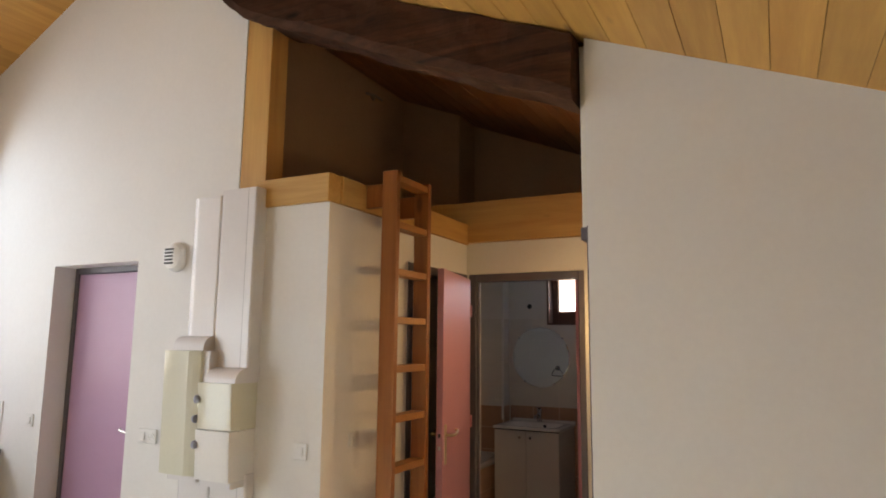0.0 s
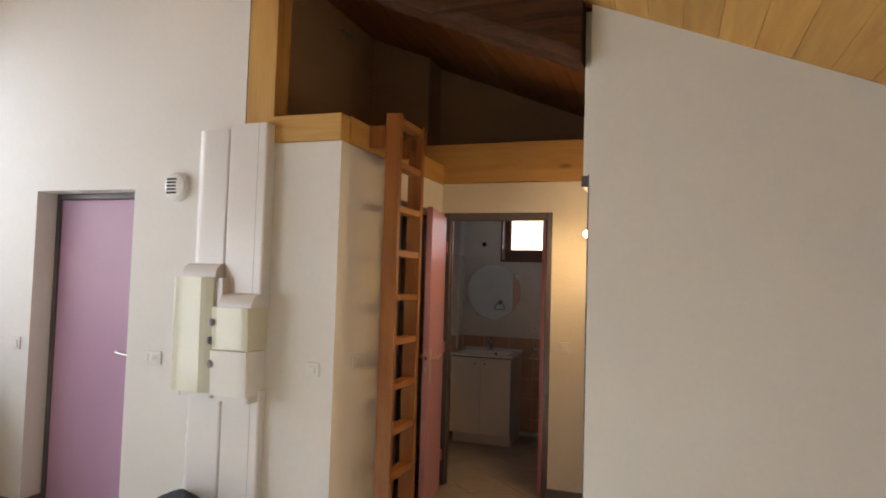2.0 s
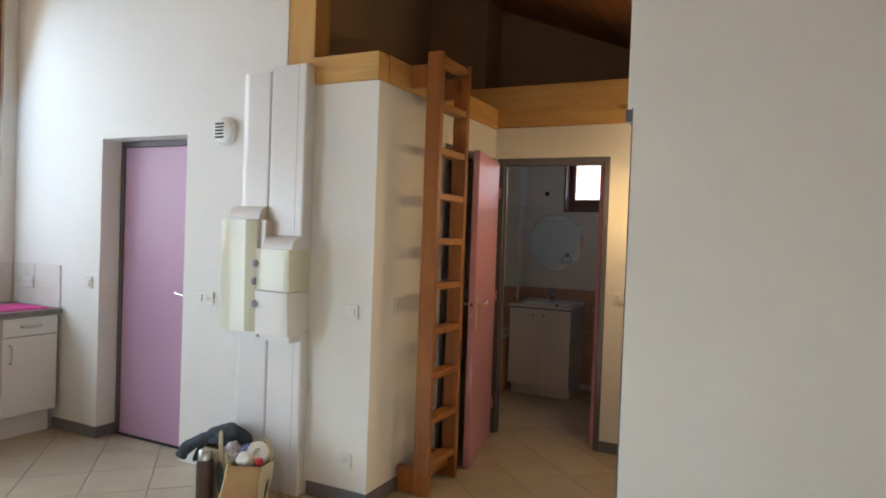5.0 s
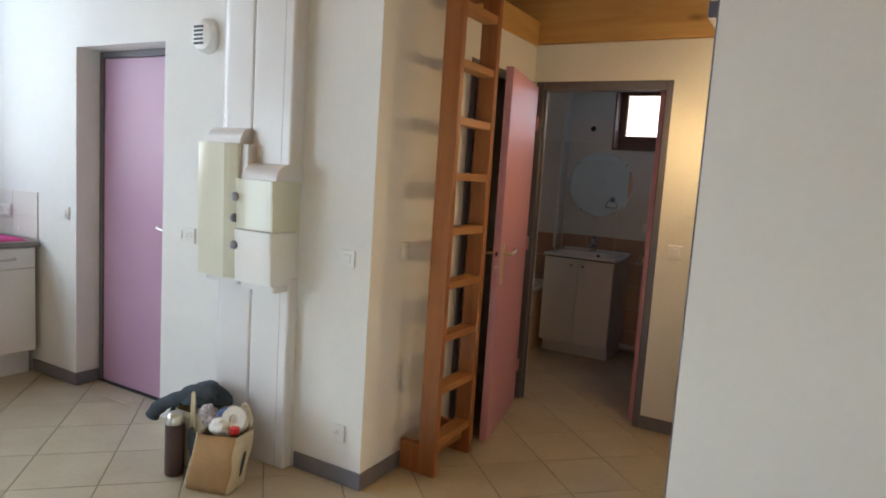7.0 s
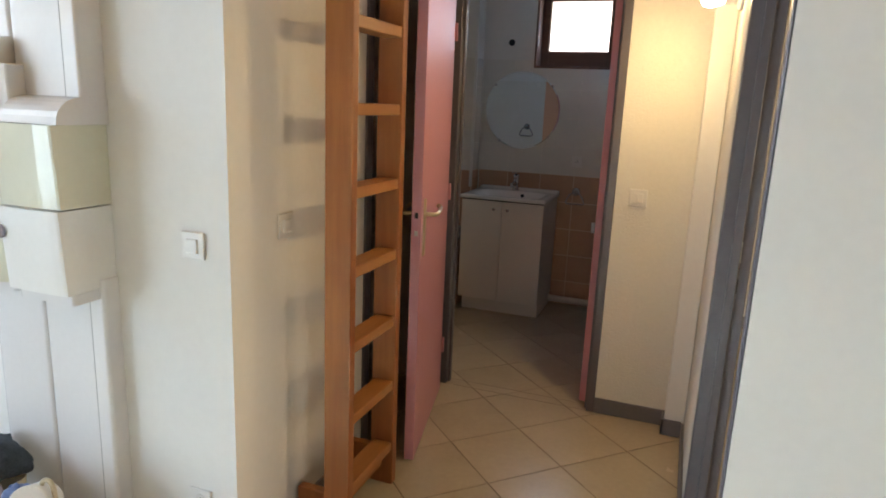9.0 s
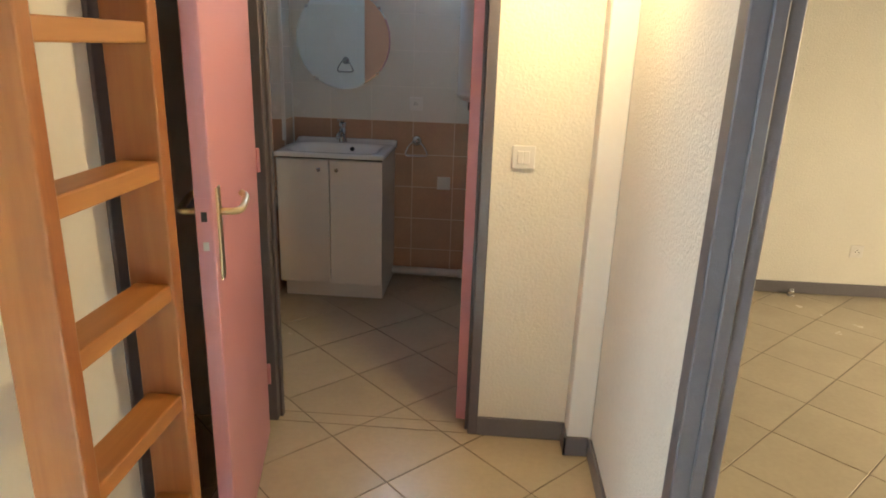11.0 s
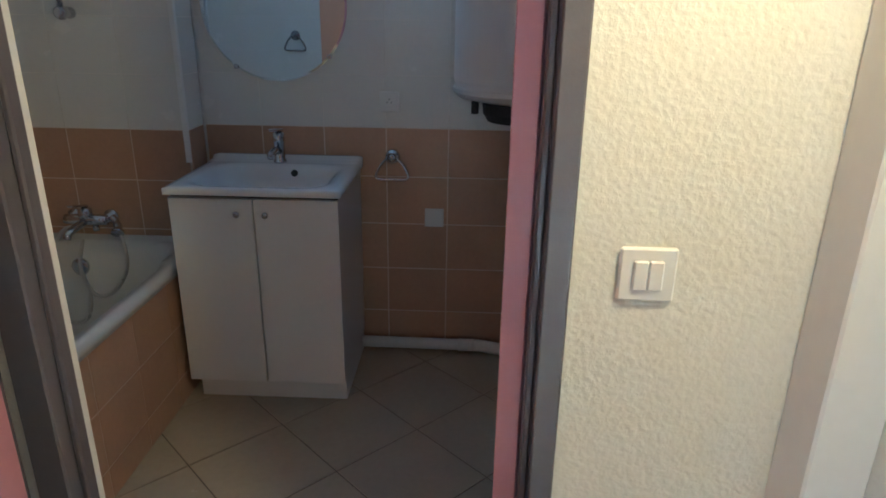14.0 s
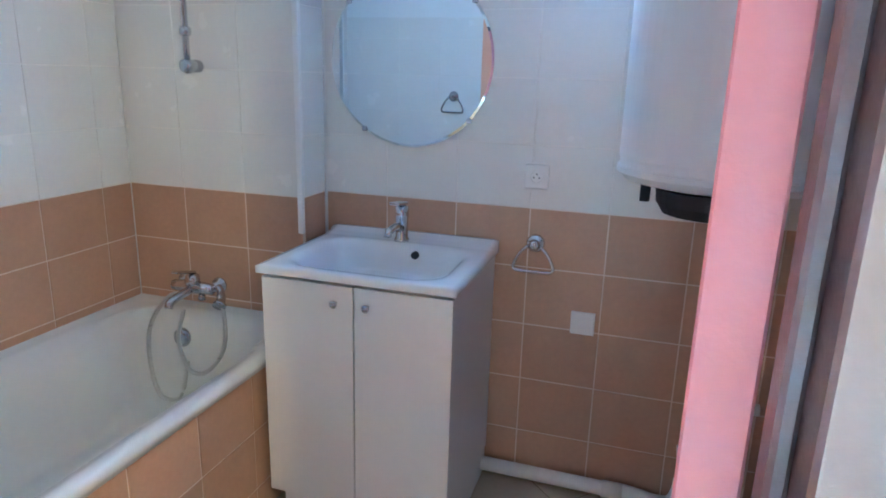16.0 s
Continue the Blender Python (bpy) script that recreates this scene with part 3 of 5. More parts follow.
def plank_door(name, base, width, hinge_at, angle, label, side, handles=True, hmat=M_STEEL, hinges=True):
    """A flush leaf hinged at a point, opened by an angle; side is where its handle end lies at angle 0."""
    ob = tagged(thing(name, base, label, "door"), kind="structure")
    hx, hy = hinge_at
    d = Vector((math.cos(angle), math.sin(angle), 0))
    nrm = Vector((-d.y, d.x, 0)) * side
    bm = box(0, width, 0, 0.04, 0.008, 2.045, 0.002)
    m = Matrix((d, nrm, Vector((0, 0, 1)))).transposed().to_4x4()
    m.translation = (hx, hy, 0)
    bmesh.ops.transform(bm, matrix=m, verts=bm.verts)
    bmesh.ops.recalc_face_normals(bm, faces=bm.faces)
    leaf = part("door_leaf", bm, M_PINK, ob)
    h = Vector((hx, hy, 0))
    if handles:
        for o, off in ((nrm, 0.04), (-nrm, 0.0)):
            lever(leaf, h + d * (width - 0.06) + nrm * off + Vector((0, 0, 1.0)), o, -d, hmat)
        bm = box(width - 0.003, width + 0.0012, 0.009, 0.031, 0.93, 1.10)
        bmesh.ops.transform(bm, matrix=m, verts=bm.verts)
        bmesh.ops.recalc_face_normals(bm, faces=bm.faces)
        plate = part("lock_plate", bm, M_PINK, leaf)
        for z0, z1 in ((1.045, 1.068), (0.975, 0.995)):
            bm = box(width, width + 0.004, 0.014, 0.027, z0, z1)
            bmesh.ops.transform(bm, matrix=m, verts=bm.verts)
            bmesh.ops.recalc_face_normals(bm, faces=bm.faces)
            part("latch", bm, M_STEEL if z0 < 1 else M_BLACK, leaf)
    for z in (0.25, 1.06, 1.82) if hinges else ():
        q = h + nrm * 0.045 - d * 0.004
        hinge(ob, q.x, q.y, z)
    return ob


def door_frame(name, label, axis, a0, a1, w0, w1, top, face=0.055, near=None, wide=0.0):
    """Steel-type frame round an opening: along axis from a0 to a1, through the wall from w0 to w1, with a stop in it."""
    ob = tagged(thing(name, ((a0 + a1) / 2, w0, 0) if axis == "x" else (w0, (a0 + a1) / 2, 0), label, "door frame"), kind="structure")
    lo, hi = min(w0, w1) - 0.008, max(w0, w1) + 0.008
    mid = (lo + hi) / 2

    def piece(u0, u1, z0, z1, v0=lo, v1=hi):
        bm = box(u0, u1, v0, v1, z0, z1, 0.003) if axis == "x" else box(v0, v1, u0, u1, z0, z1, 0.003)
        part("frame_post" if z0 == 0 else "frame_head", bm, M_GREY, ob)
    if near is None:
        piece(a0, a0 + face, 0, top)
    else:
        part("frame_post", box(near, EDGE - 0.0005, A + 0.004, A + 0.043, 0, top, 0.003), M_GREY, ob)
    piece(a1 - face - wide, a1, 0, top)
    piece(a0 + face if near is None else A + 0.0435, a1 - face - wide, top - face, top)
    if near is None:
        piece(a0 + face, a0 + face + 0.012, 0, top - face, mid - 0.012, mid + 0.016)
    piece(a1 - face - wide - 0.012, a1 - face - wide, 0, top - face, mid - 0.012, mid + 0.016)
    return ob


fb = door_frame("door_frame_bathroom", "dark grey painted frame of the bathroom door", "x", BX0, BX1, C, CB, BZ, wide=-0.017)
# wall white on the grey post's rebate puts the cream light into its colour
part("lit_rebate", box(BX0 + 0.0552, BX0 + 0.0575, 4.405, 4.437, 0.0, BZ - 0.06), M_WALL, fb, "pale strip standing for the lit rebate of the door post")
part("strike_cutout", box(BX0 + 0.0577, BX0 + 0.0582, 4.407, 4.420, 1.06, 1.11), M_BROWN_TILE, fb, "rust-brown latch cut-out")
part("strike_cutout", box(BX0 + 0.0577, BX0 + 0.0582, 4.407, 4.417, 0.945, 1.005), M_BROWN_TILE, fb, "rust-brown bolt cut-out")
door_frame("door_frame_cupboard", "dark grey painted frame beside the ladder", "y", PY0, PY1 + 0.055, B - 0.07, B, PZ)
fr = door_frame("door_frame_bedroom", "dark grey painted frame of the bedroom doorway", "y", A + 0.071, HY1, H, HB, HZ, near=-0.383)
part("strike_plate", box(-0.372, -0.352, HY1 - 0.0565, HY1 - 0.0545, 1.05, 1.115), M_STEEL, fr, "steel strike plate")
part("strike_hole", box(-0.378, -0.350, HY1 - 0.0575, HY1 - 0.0548, 0.955, 1.00), M_BLACK, fr)
part("strike_hole", box(-0.378, -0.362, HY1 - 0.0577, HY1 - 0.0550, 1.06, 1.105), M_BLACK, fr)
plank_door("door_2", (-1.62, 3.9, 0), 0.74, (-1.672, 4.262), radians(-78.0), "ajar pink door beside the ladder", 1, hmat=M_BRASS)
plank_door("door_3", (-0.95, 4.8, 0), 0.72, (-0.884, 4.442), radians(83.3), "pink bathroom door folded open inwards", 1, handles=False, hinges=False)

# ---- electrical cupboard and ducts on the gable wall ----
def d_section(x0, x1, depth, r=0.05, k=6):
    pts = [(x0, A - 0.001), (x0, A - depth + r)]
    for i in range(1, k + 1):
        a = math.pi / 2 * i / k
        pts.append((x0 + r - r * math.cos(a), A - depth + r - r * math.sin(a)))
    rr = 0.012
    for i in range(k + 1):
        a = math.pi / 2 * i / k
        pts.append((x1 - rr + rr * math.sin(a), A - depth + rr - rr * math.cos(a)))
    pts.append((x1, A - 0.001))
    return pts


def board():
    t = thing("electrical_board", (-2.37, A, 0), "cream and white plastic electrical cabinet with wall ducts", "electrical cabinet")
    part("duct", prism(d_section(-2.612, -2.372, 0.085, 0.075), "z", 1.60, 2.385), M_DUCT, t, "rounded white plastic duct")
    part("duct", prism(d_section(-2.369, -2.122, 0.085, 0.012), "z", 1.42, 2.412), M_DUCT, t, "flat white plastic duct")
    part("duct", prism(d_section(-2.612, -2.372, 0.06, 0.03), "z", 0.0, 0.93), M_DUCT, t)
    part("duct", prism(d_section(-2.369, -2.122, 0.06, 0.012), "z", 0.0, 0.93), M_DUCT, t)
    # thin grey strips draw the shade in the ducts' seams
    for z0, z1, dep in ((1.46, 2.41, 0.0855), (0.0, 0.87, 0.0605)):
        part("duct_seam", box(-2.178, -2.176, A - dep, A - dep + 0.003, z0, z1), M_GREY_SEAM, t)
    # flared quarter-round ends of the ducts
    def collar(x0, x1, z, rise, inner, outer):
        k = 7
        pts = [(A, z), (A - outer, z), (A - outer, z + 0.006)]
        for i in range(1, k + 1):
            a = math.pi / 2 * i / k
            pts.append((A - outer + (outer - inner) * (1 - math.cos(a)), z + 0.006 + (rise - 0.006) * math.sin(a)))
        pts.append((A, z + rise))
        part("duct_collar", prism(pts, "x", x0, x1), M_DUCT, t, "glossy flared duct end", soft=False)
    collar(-2.60, -2.374, 1.545, 0.075, 0.088, 0.150)
    collar(-2.33, -2.118, 1.385, 0.075, 0.087, 0.172)
    part("duct_fill", box(-2.40, -2.331, A - 0.14, A - 0.001, 1.36, 1.544, 0.004), M_DUCT, t)

    def shell(name, x0, x1, z0, z1, depth, crown, mat, slant=0.0):
        pts = [(x0, A - 0.001), (x0 + 0.004, A - depth + crown)]
        k = 8
        for i in range(k + 1):
            u = i / k
            back = 0.016 * max(0.0, (u - 0.78) / 0.22) if slant else 0.0
            pts.append((x0 + 0.012 + (x1 - x0 - 0.024) * u, A - depth + crown * (2 * u - 1) ** 4 * 0.6 + back))
        pts += [(x1 - 0.004, A - depth + crown + slant), (x1, A - 0.001)]
        bm = prism(pts, "z", z0, z1)
        for v in bm.verts:
            if v.co.z < (z0 + z1) / 2 and v.co.y < A - depth * 0.6:
                v.co.y += 0.012
        return part(name, bm, mat, t)
    left = shell("cabinet", -2.628, -2.372, 0.912, 1.543, 0.184, 0.006, M_CREAM, 0.018)
    up = shell("cabinet", -2.368, -2.128, 1.153, 1.384, 0.185, 0.006, M_CREAM)
    low = shell("cabinet", -2.368, -2.128, 0.905, 1.149, 0.185, 0.006, M_PLASTIC)
    part("skirt", prism(d_section(-2.615, -2.378, 0.14, 0.04), "z", 0.88, 0.911), M_DUCT, t)
    part("skirt", prism(d_section(-2.364, -2.132, 0.15, 0.03), "z", 0.872, 0.904), M_DUCT, t)
    for p, z, side in ((left, 1.20, -1), (up, 1.30, 1), (low, 1.075, 1)):
        x, d = (-2.376, 0.168) if p is left else (-2.362, 0.181)
        bm = lathe([(0.020, 0.012), (0.020, -0.004), (0.016, -0.011), (0.006, -0.016)], (x, A - d - 0.006, z), "y", 18)
        for v in bm.verts:
            if (v.co.x - x) * side < -0.003:
                v.co.x = x - 0.003 * side
        part("catch", bm, M_KNOB, p, "grey-blue half-round catch", soft=True)


M_GREY_SEAM = shader("seam_shade", (0.30, 0.29, 0.29), 0.7, 0.05)
board()


def wall_vent():
    t = thing("wall_vent", (-2.78, A, 2.07), "white rounded plastic ventilation grille on the wall", "vent")
    bm = lathe([(0.088, 0.0), (0.086, -0.02), (0.07, -0.045), (0.03, -0.055)], (-2.785, A, 2.075), "y", 24)
    for v in bm.verts:
        v.co.x = max(min(v.co.x, -2.715), -2.86)
    part("vent_body", bm, M_PLASTIC, t)
    for i in range(5):
        z = 2.035 + i * 0.02
        part("slot", box(-2.828, -2.762, A - 0.0568, A - 0.045, z - 0.0055, z + 0.0055), M_BLACK, t)


wall_vent()


def plate(name, label, x, z, kind, axis="y", at=A, sign=-1, w=0.08, group="wall plates"):
    """A switch or socket plate on a wall; kinds are s (rocker), d (two rockers), p (plug), b (blank)."""
    def put(u0, u1, d0, d1, z0, z1, bev=0.002):
        lo, hi = sorted((at + sign * d0, at + sign * d1))
        return box(u0, u1, lo, hi, z0, z1, bev, 1) if axis == "y" else box(lo, hi, u0, u1, z0, z1, bev, 1)
    base = (x, at, z - 0.04) if axis == "y" else (at, x, z - 0.04)
    t = thing(name, base, label, "socket" if "socket" in name else "switch", group)
    n = len(kind)
    wide = w * n * (0.94 if n > 1 else 1)
    part("cover_plate", put(x - wide / 2, x + wide / 2, 0.0005, 0.009, z - 0.04, z + 0.04, 0.003), M_PLASTIC, t)
    for i, k in enumerate(kind):
        cx = x - wide / 2 + wide * (i + 0.5) / n
        if k == "s":
            part("rocker", put(cx - 0.020, cx + 0.020, 0.008, 0.0145, z - 0.022, z + 0.020), M_PLASTIC, t)
        elif k == "d":
            part("rocker", put(cx - 0.021, cx - 0.0005, 0.008, 0.0145, z - 0.022, z + 0.022), M_PLASTIC, t)
            part("rocker", put(cx + 0.0005, cx + 0.021, 0.008, 0.0145, z - 0.022, z + 0.022), M_PLASTIC, t)
        elif k == "p":
            c = (cx, at, z) if axis == "y" else (at, cx, z)
            prof = [(0.024, sign * 0.008), (0.024, sign * 0.012), (0.020, sign * 0.012), (0.019, sign * 0.0095)]
            part("socket_well", lathe(prof, c, axis, 20), M_PLASTIC, t, soft=False)
            for du, dz in ((-0.009, -0.003), (0.009, -0.003), (0.0, 0.009)):
                cc = (c[0] + du, c[1], c[2] + dz) if axis == "y" else (c[0], c[1] + du, c[2] + dz)
                part("pin_hole", lathe([(0.0028, sign * 0.009), (0.0028, sign * 0.0102)], cc, axis, 8), M_BLACK, t)
    return t


plate("light_switch", "white plastic light switch beside the entrance door", -4.04, 1.075, "s")
plate("double_socket", "white double plate with a switch and a socket", -2.925, 1.055, "sp")
plate("light_switch", "white plastic light switch on the wall under the loft", -1.828, 1.06, "s")
plate("wall_socket", "white plastic socket low on the wall", -1.838, 0.243, "p")
plate("light_switch", "white plastic switch half behind the ladder", 2.955, 1.09, "s", "x", B, 1)
plate("light_switch", "white double rocker switch on rough plaster by the bathroom door", -0.729, 1.098, "d", at=C)
plate("wall_socket", "white socket above the brown tiles by the basin", -1.30, 1.107, "p", at=BACK - 0.012)
plate("blank_plate", "white blank cover plate on the brown tiles", -1.115, 0.625, "b", at=BACK - 0.012)
plate("double_socket", "white double socket on the kitchen backsplash", -4.71, 1.04, "pp", at=A - 0.012, w=0.07)

plate("wall_socket", "white plastic socket low on the bedroom wall", 1.50, 0.30, "p", at=6.22)
# polished dome added in place of a small sun spot at the skirting
t = thing("glint_dome", (1.13, 6.165, 0), "small polished steel dome added to catch a bright glint by the skirting", "door stop")
part("glint_base", lathe([(0.022, 0.0), (0.022, 0.006), (0.018, 0.009)], (1.13, 6.165, 0), "z", 20), M_STEEL, t)
part("glint_cap", lathe([(0.019, 0.009), (0.020, 0.03), (0.017, 0.042), (0.010, 0.048), (0.003, 0.05)], (1.13, 6.165, 0), "z", 20), M_CHROME, t, soft=True)


def wall_lamp():
    t = thing("wall_lamp", (H, 3.95, 1.865), "lit wall lamp with a bare warm bulb in the hall", "lamp")
    part("lamp_base", lathe([(0.038, -0.001), (0.038, -0.012), (0.03, -0.022), (0.012, -0.024)], (H, 3.95, 1.90), "x", 20), M_PLASTIC, t)
    part("lamp_holder", lathe([(0.014, -0.022), (0.018, -0.03), (0.018, -0.062), (0.013, -0.066)], (H, 3.95, 1.90), "x", 16), M_PLASTIC, t)
    b = part("bulb", lathe([(0.012, -0.067), (0.018, -0.075), (0.026, -0.10), (0.028, -0.115), (0.022, -0.137), (0.008, -0.147)], (H, 3.95, 1.90), "x", 18), M_BULB, t, "glowing warm bulb", soft=True)
    b.visible_shadow = False


wall_lamp()

# ---- kitchen corner ----
def kitchen_unit(y0, y1, drawer, label):
    t = thing("kitchen_unit", (-4.62, (y0 + y1) / 2, 0), label, "cabinet", "kitchen units")
    part("carcass", box(LEFT + 0.005, -4.335, y0, y1, 0.16, 0.838, 0.002), M_FURNITURE, t)
    part("plinth", box(LEFT + 0.005, -4.405, y0, y1, 0.0, 0.159), M_FURNITURE, t)
    top = 0.70 if drawer else 0.83
    d = part("door", box(-4.334, -4.314, y0 + 0.003, y1 - 0.003, 0.165, top, 0.003), M_FURNITURE, t)
    ym = y0 + 0.05
    part("handle", tube(smooth_line([(-4.314, ym, top - 0.17), (-4.288, ym, top - 0.165), (-4.286, ym, top - 0.11), (-4.288, ym, top - 0.055), (-4.314, ym, top - 0.05)], 4), 0.006, 8), M_STEEL, d, "bow-shaped steel handle", soft=True)
    if drawer:
        f = part("drawer", box(-4.334, -4.314, y0 + 0.003, y1 - 0.003, 0.705, 0.83, 0.003), M_FURNITURE, t)
        yc = (y0 + y1) / 2
        part("handle", tube(smooth_line([(-4.314, yc - 0.065, 0.77), (-4.288, yc - 0.055, 0.768), (-4.285, yc, 0.766), (-4.288, yc + 0.055, 0.768), (-4.314, yc + 0.065, 0.77)], 4), 0.007, 8), M_STEEL, f, "bow-shaped steel handle", soft=True)


kitchen_unit(2.275, 2.655, True, "white laminate kitchen cabinet with a drawer and a door")
kitchen_unit(1.675, 2.272, False, "white laminate kitchen cabinet with one door")
kitchen_unit(1.075, 1.672, False, "white laminate kitchen cabinet with one door")
single("worktop", box(LEFT + 0.003, -4.295, 1.07, A - 0.014, 0.840, 0.874, 0.003), M_COUNTER, "dark grey laminate kitchen worktop", "worktop")
# folded cloth bag on the worktop
bm = bmesh.new()
bmesh.ops.create_grid(bm, x_segments=24, y_segments=30, size=0.5)
for v in bm.verts:
    u, w = v.co.x * 2, v.co.y * 2
    edge = max(0.0, 1 - max(abs(u), abs(w)) ** 6)
    h = 0.018 * edge * (1 + 0.5 * noise.noise(Vector((u * 3, w * 3, 2)))) + 0.006 * noise.noise(Vector((u * 7, w * 2, 5))) * edge
    v.co = Vector((-4.52 + 0.17 * u + 0.02 * w, 2.33 + 0.30 * w + 0.012 * math.sin(u * 5), 0.876 + max(0, h) + 0.001))
r = bmesh.ops.extrude_face_region(bm, geom=bm.faces[:])
for v in [g for g in r["geom"] if isinstance(g, bmesh.types.BMVert)]:
    v.co.z = 0.875
bmesh.ops.recalc_face_normals(bm, faces=bm.faces)
single("folded_cloth", bm, M_MAGENTA, "crumpled magenta cloth lying on the worktop", "cloth", soft=True)


# ---- windows ----
def kitchen_window():
    t = tagged(thing("window_1", (LEFT - 0.1, (KY0 + KY1) / 2, KZ0), "tall two-part wooden kitchen window with bright panes", "window"), kind="structure")
    x0, x1 = LEFT - 0.10, LEFT - 0.035
    part("window_frame", box(x0, x1, KY1 - 0.075, KY1 - 0.001, KZ0, KZ1, 0.004), M_WINDOW_WOOD, t)
    part("window_frame", box(x0, x1, KY0 + 0.001, KY0 + 0.075, KZ0, KZ1, 0.004), M_WINDOW_WOOD, t)
    part("window_frame", box(x0, x1, KY0 + 0.075, KY1 - 0.075, KZ0, KZ0 + 0.07, 0.004), M_WINDOW_WOOD, t)
    part("window_frame", box(x0, x1, KY0 + 0.075, KY1 - 0.075, KZ1 - 0.07, KZ1, 0.004), M_WINDOW_WOOD, t)
    part("transom", box(x0, x1, KY0 + 0.075, KY1 - 0.075, 2.25, 2.37, 0.004), M_WINDOW_WOOD, t)
    part("window_sill", box(LEFT - 0.12, LEFT + 0.012, KY0 + 0.002, KY1 - 0.002, KZ0 - 0.03, KZ0 - 0.001, 0.004), M_WINDOW_WOOD, t)
    for z0, z1 in ((KZ0 + 0.07, 2.25), (2.37, KZ1 - 0.07)):
        p = part("pane", box(x0 + 0.02, x0 + 0.026, KY0 + 0.075, KY1 - 0.075, z0, z1), M_GLASS, t)
        p.visible_shadow = False
    structure("backdrop_west", box(LEFT - 0.9, LEFT - 0.88, KY0 - 1.2, KY1 + 1.2, 0.2, 4.4), M_DAYLIGHT, "overexposed daylight outside the window", "backdrop")


def bathroom_window():
    t = tagged(thing("window_2", (-1.4, BACK + 0.1, WZ0), "small high bathroom window in a dark wood surround with frosted glass", "window"), kind="structure")
    part("reveal_lining", box(WX0, WX0 + 0.018, BACK - 0.012, BACK + 0.2, WZ0, WZ1, 0.002), M_DARK_WOOD, t)
    part("reveal_lining", box(WX1 - 0.018, WX1, BACK - 0.012, BACK + 0.2, WZ0, WZ1, 0.002), M_DARK_WOOD, t)
    part("reveal_lining", box(WX0 + 0.018, WX1 - 0.018, BACK - 0.012, BACK + 0.2, WZ0, WZ0 + 0.018, 0.002), M_DARK_WOOD, t)
    part("reveal_lining", box(WX0 + 0.018, WX1 - 0.018, BACK - 0.012, BACK + 0.2, WZ1 - 0.018, WZ1, 0.002), M_DARK_WOOD, t)
    y0, y1 = BACK + 0.12, BACK + 0.17
    a0, a1, b0, b1 = WX0 + 0.018, WX1 - 0.018, WZ0 + 0.018, WZ1 - 0.018
    f = 0.058
    for q in ((a0, a0 + f, b0, b1), (a1 - f, a1, b0, b1), (a0 + f, a1 - f, b0, b0 + 0.115), (a0 + f, a1 - f, b1 - 0.03, b1)):
        part("window_frame", box(q[0], q[1], y0, y1, q[2], q[3], 0.004), M_DARK_WOOD, t)
    p = part("pane", box(a0 + f, a1 - f, y0 + 0.03, y0 + 0.036, b0 + 0.115, b1 - 0.03), M_FROST, t)
    p.visible_shadow = False
    structure("backdrop_north", box(-2.4, -0.4, BACK + 0.55, BACK + 0.57, 1.2, 3.0), M_DAYLIGHT, "overexposed daylight behind the frosted pane", "backdrop")


kitchen_window()
bathroom_window()

# ---- bathroom ----
VX0, VX1, VF = -2.026, -1.418, 5.645


def vanity():
    t = thing("vanity_unit", ((VX0 + VX1) / 2, 5.92, 0), "white laminate two-door vanity unit under the basin", "cabinet")
    for x0, x1 in ((VX0 + 0.008, VX0 + 0.026), (VX1 - 0.026, VX1 - 0.008)):
        part("side_panel", box(x0, x1, VF + 0.0245, BACK - 0.015, 0.10, 0.832, 0.001), M_FURNITURE, t)
    part("bottom_panel", box(VX0 + 0.026, VX1 - 0.026, VF + 0.02, BACK - 0.015, 0.10, 0.118), M_FURNITURE, t)
    part("back_panel", box(VX0 + 0.026, VX1 - 0.026, BACK - 0.02, BACK - 0.015, 0.118, 0.80), M_FURNITURE, t)
    part("plinth", box(VX0 + 0.02, VX1 - 0.012, VF + 0.06, BACK - 0.015, 0.0, 0.0995, 0.002), M_FURNITURE, t)
    # black sheet gives the shade between the doors and under the basin
    part("gap_shade", box(VX0 + 0.0085, VX1 - 0.0085, VF + 0.0197, VF + 0.0243, 0.107, 0.8385), M_BLACK, t, "black strip standing for the shade in the door gaps")
    xm = (VX0 + VX1) / 2
    for x0, x1, kx in ((VX0 + 0.006, xm - 0.002, xm - 0.055), (xm + 0.002, VX1 - 0.006, xm + 0.045)):
        d = part("door", box(x0, x1, VF, VF + 0.0195, 0.105, 0.8275, 0.0015), M_FURNITURE, t)
        part("knob", lathe([(0.005, -0.0005), (0.005, -0.008), (0.011, -0.014), (0.012, -0.02), (0.007, -0.024)], (kx, VF, 0.775), "y", 16), M_CHROME, d, "small chrome knob", soft=True)


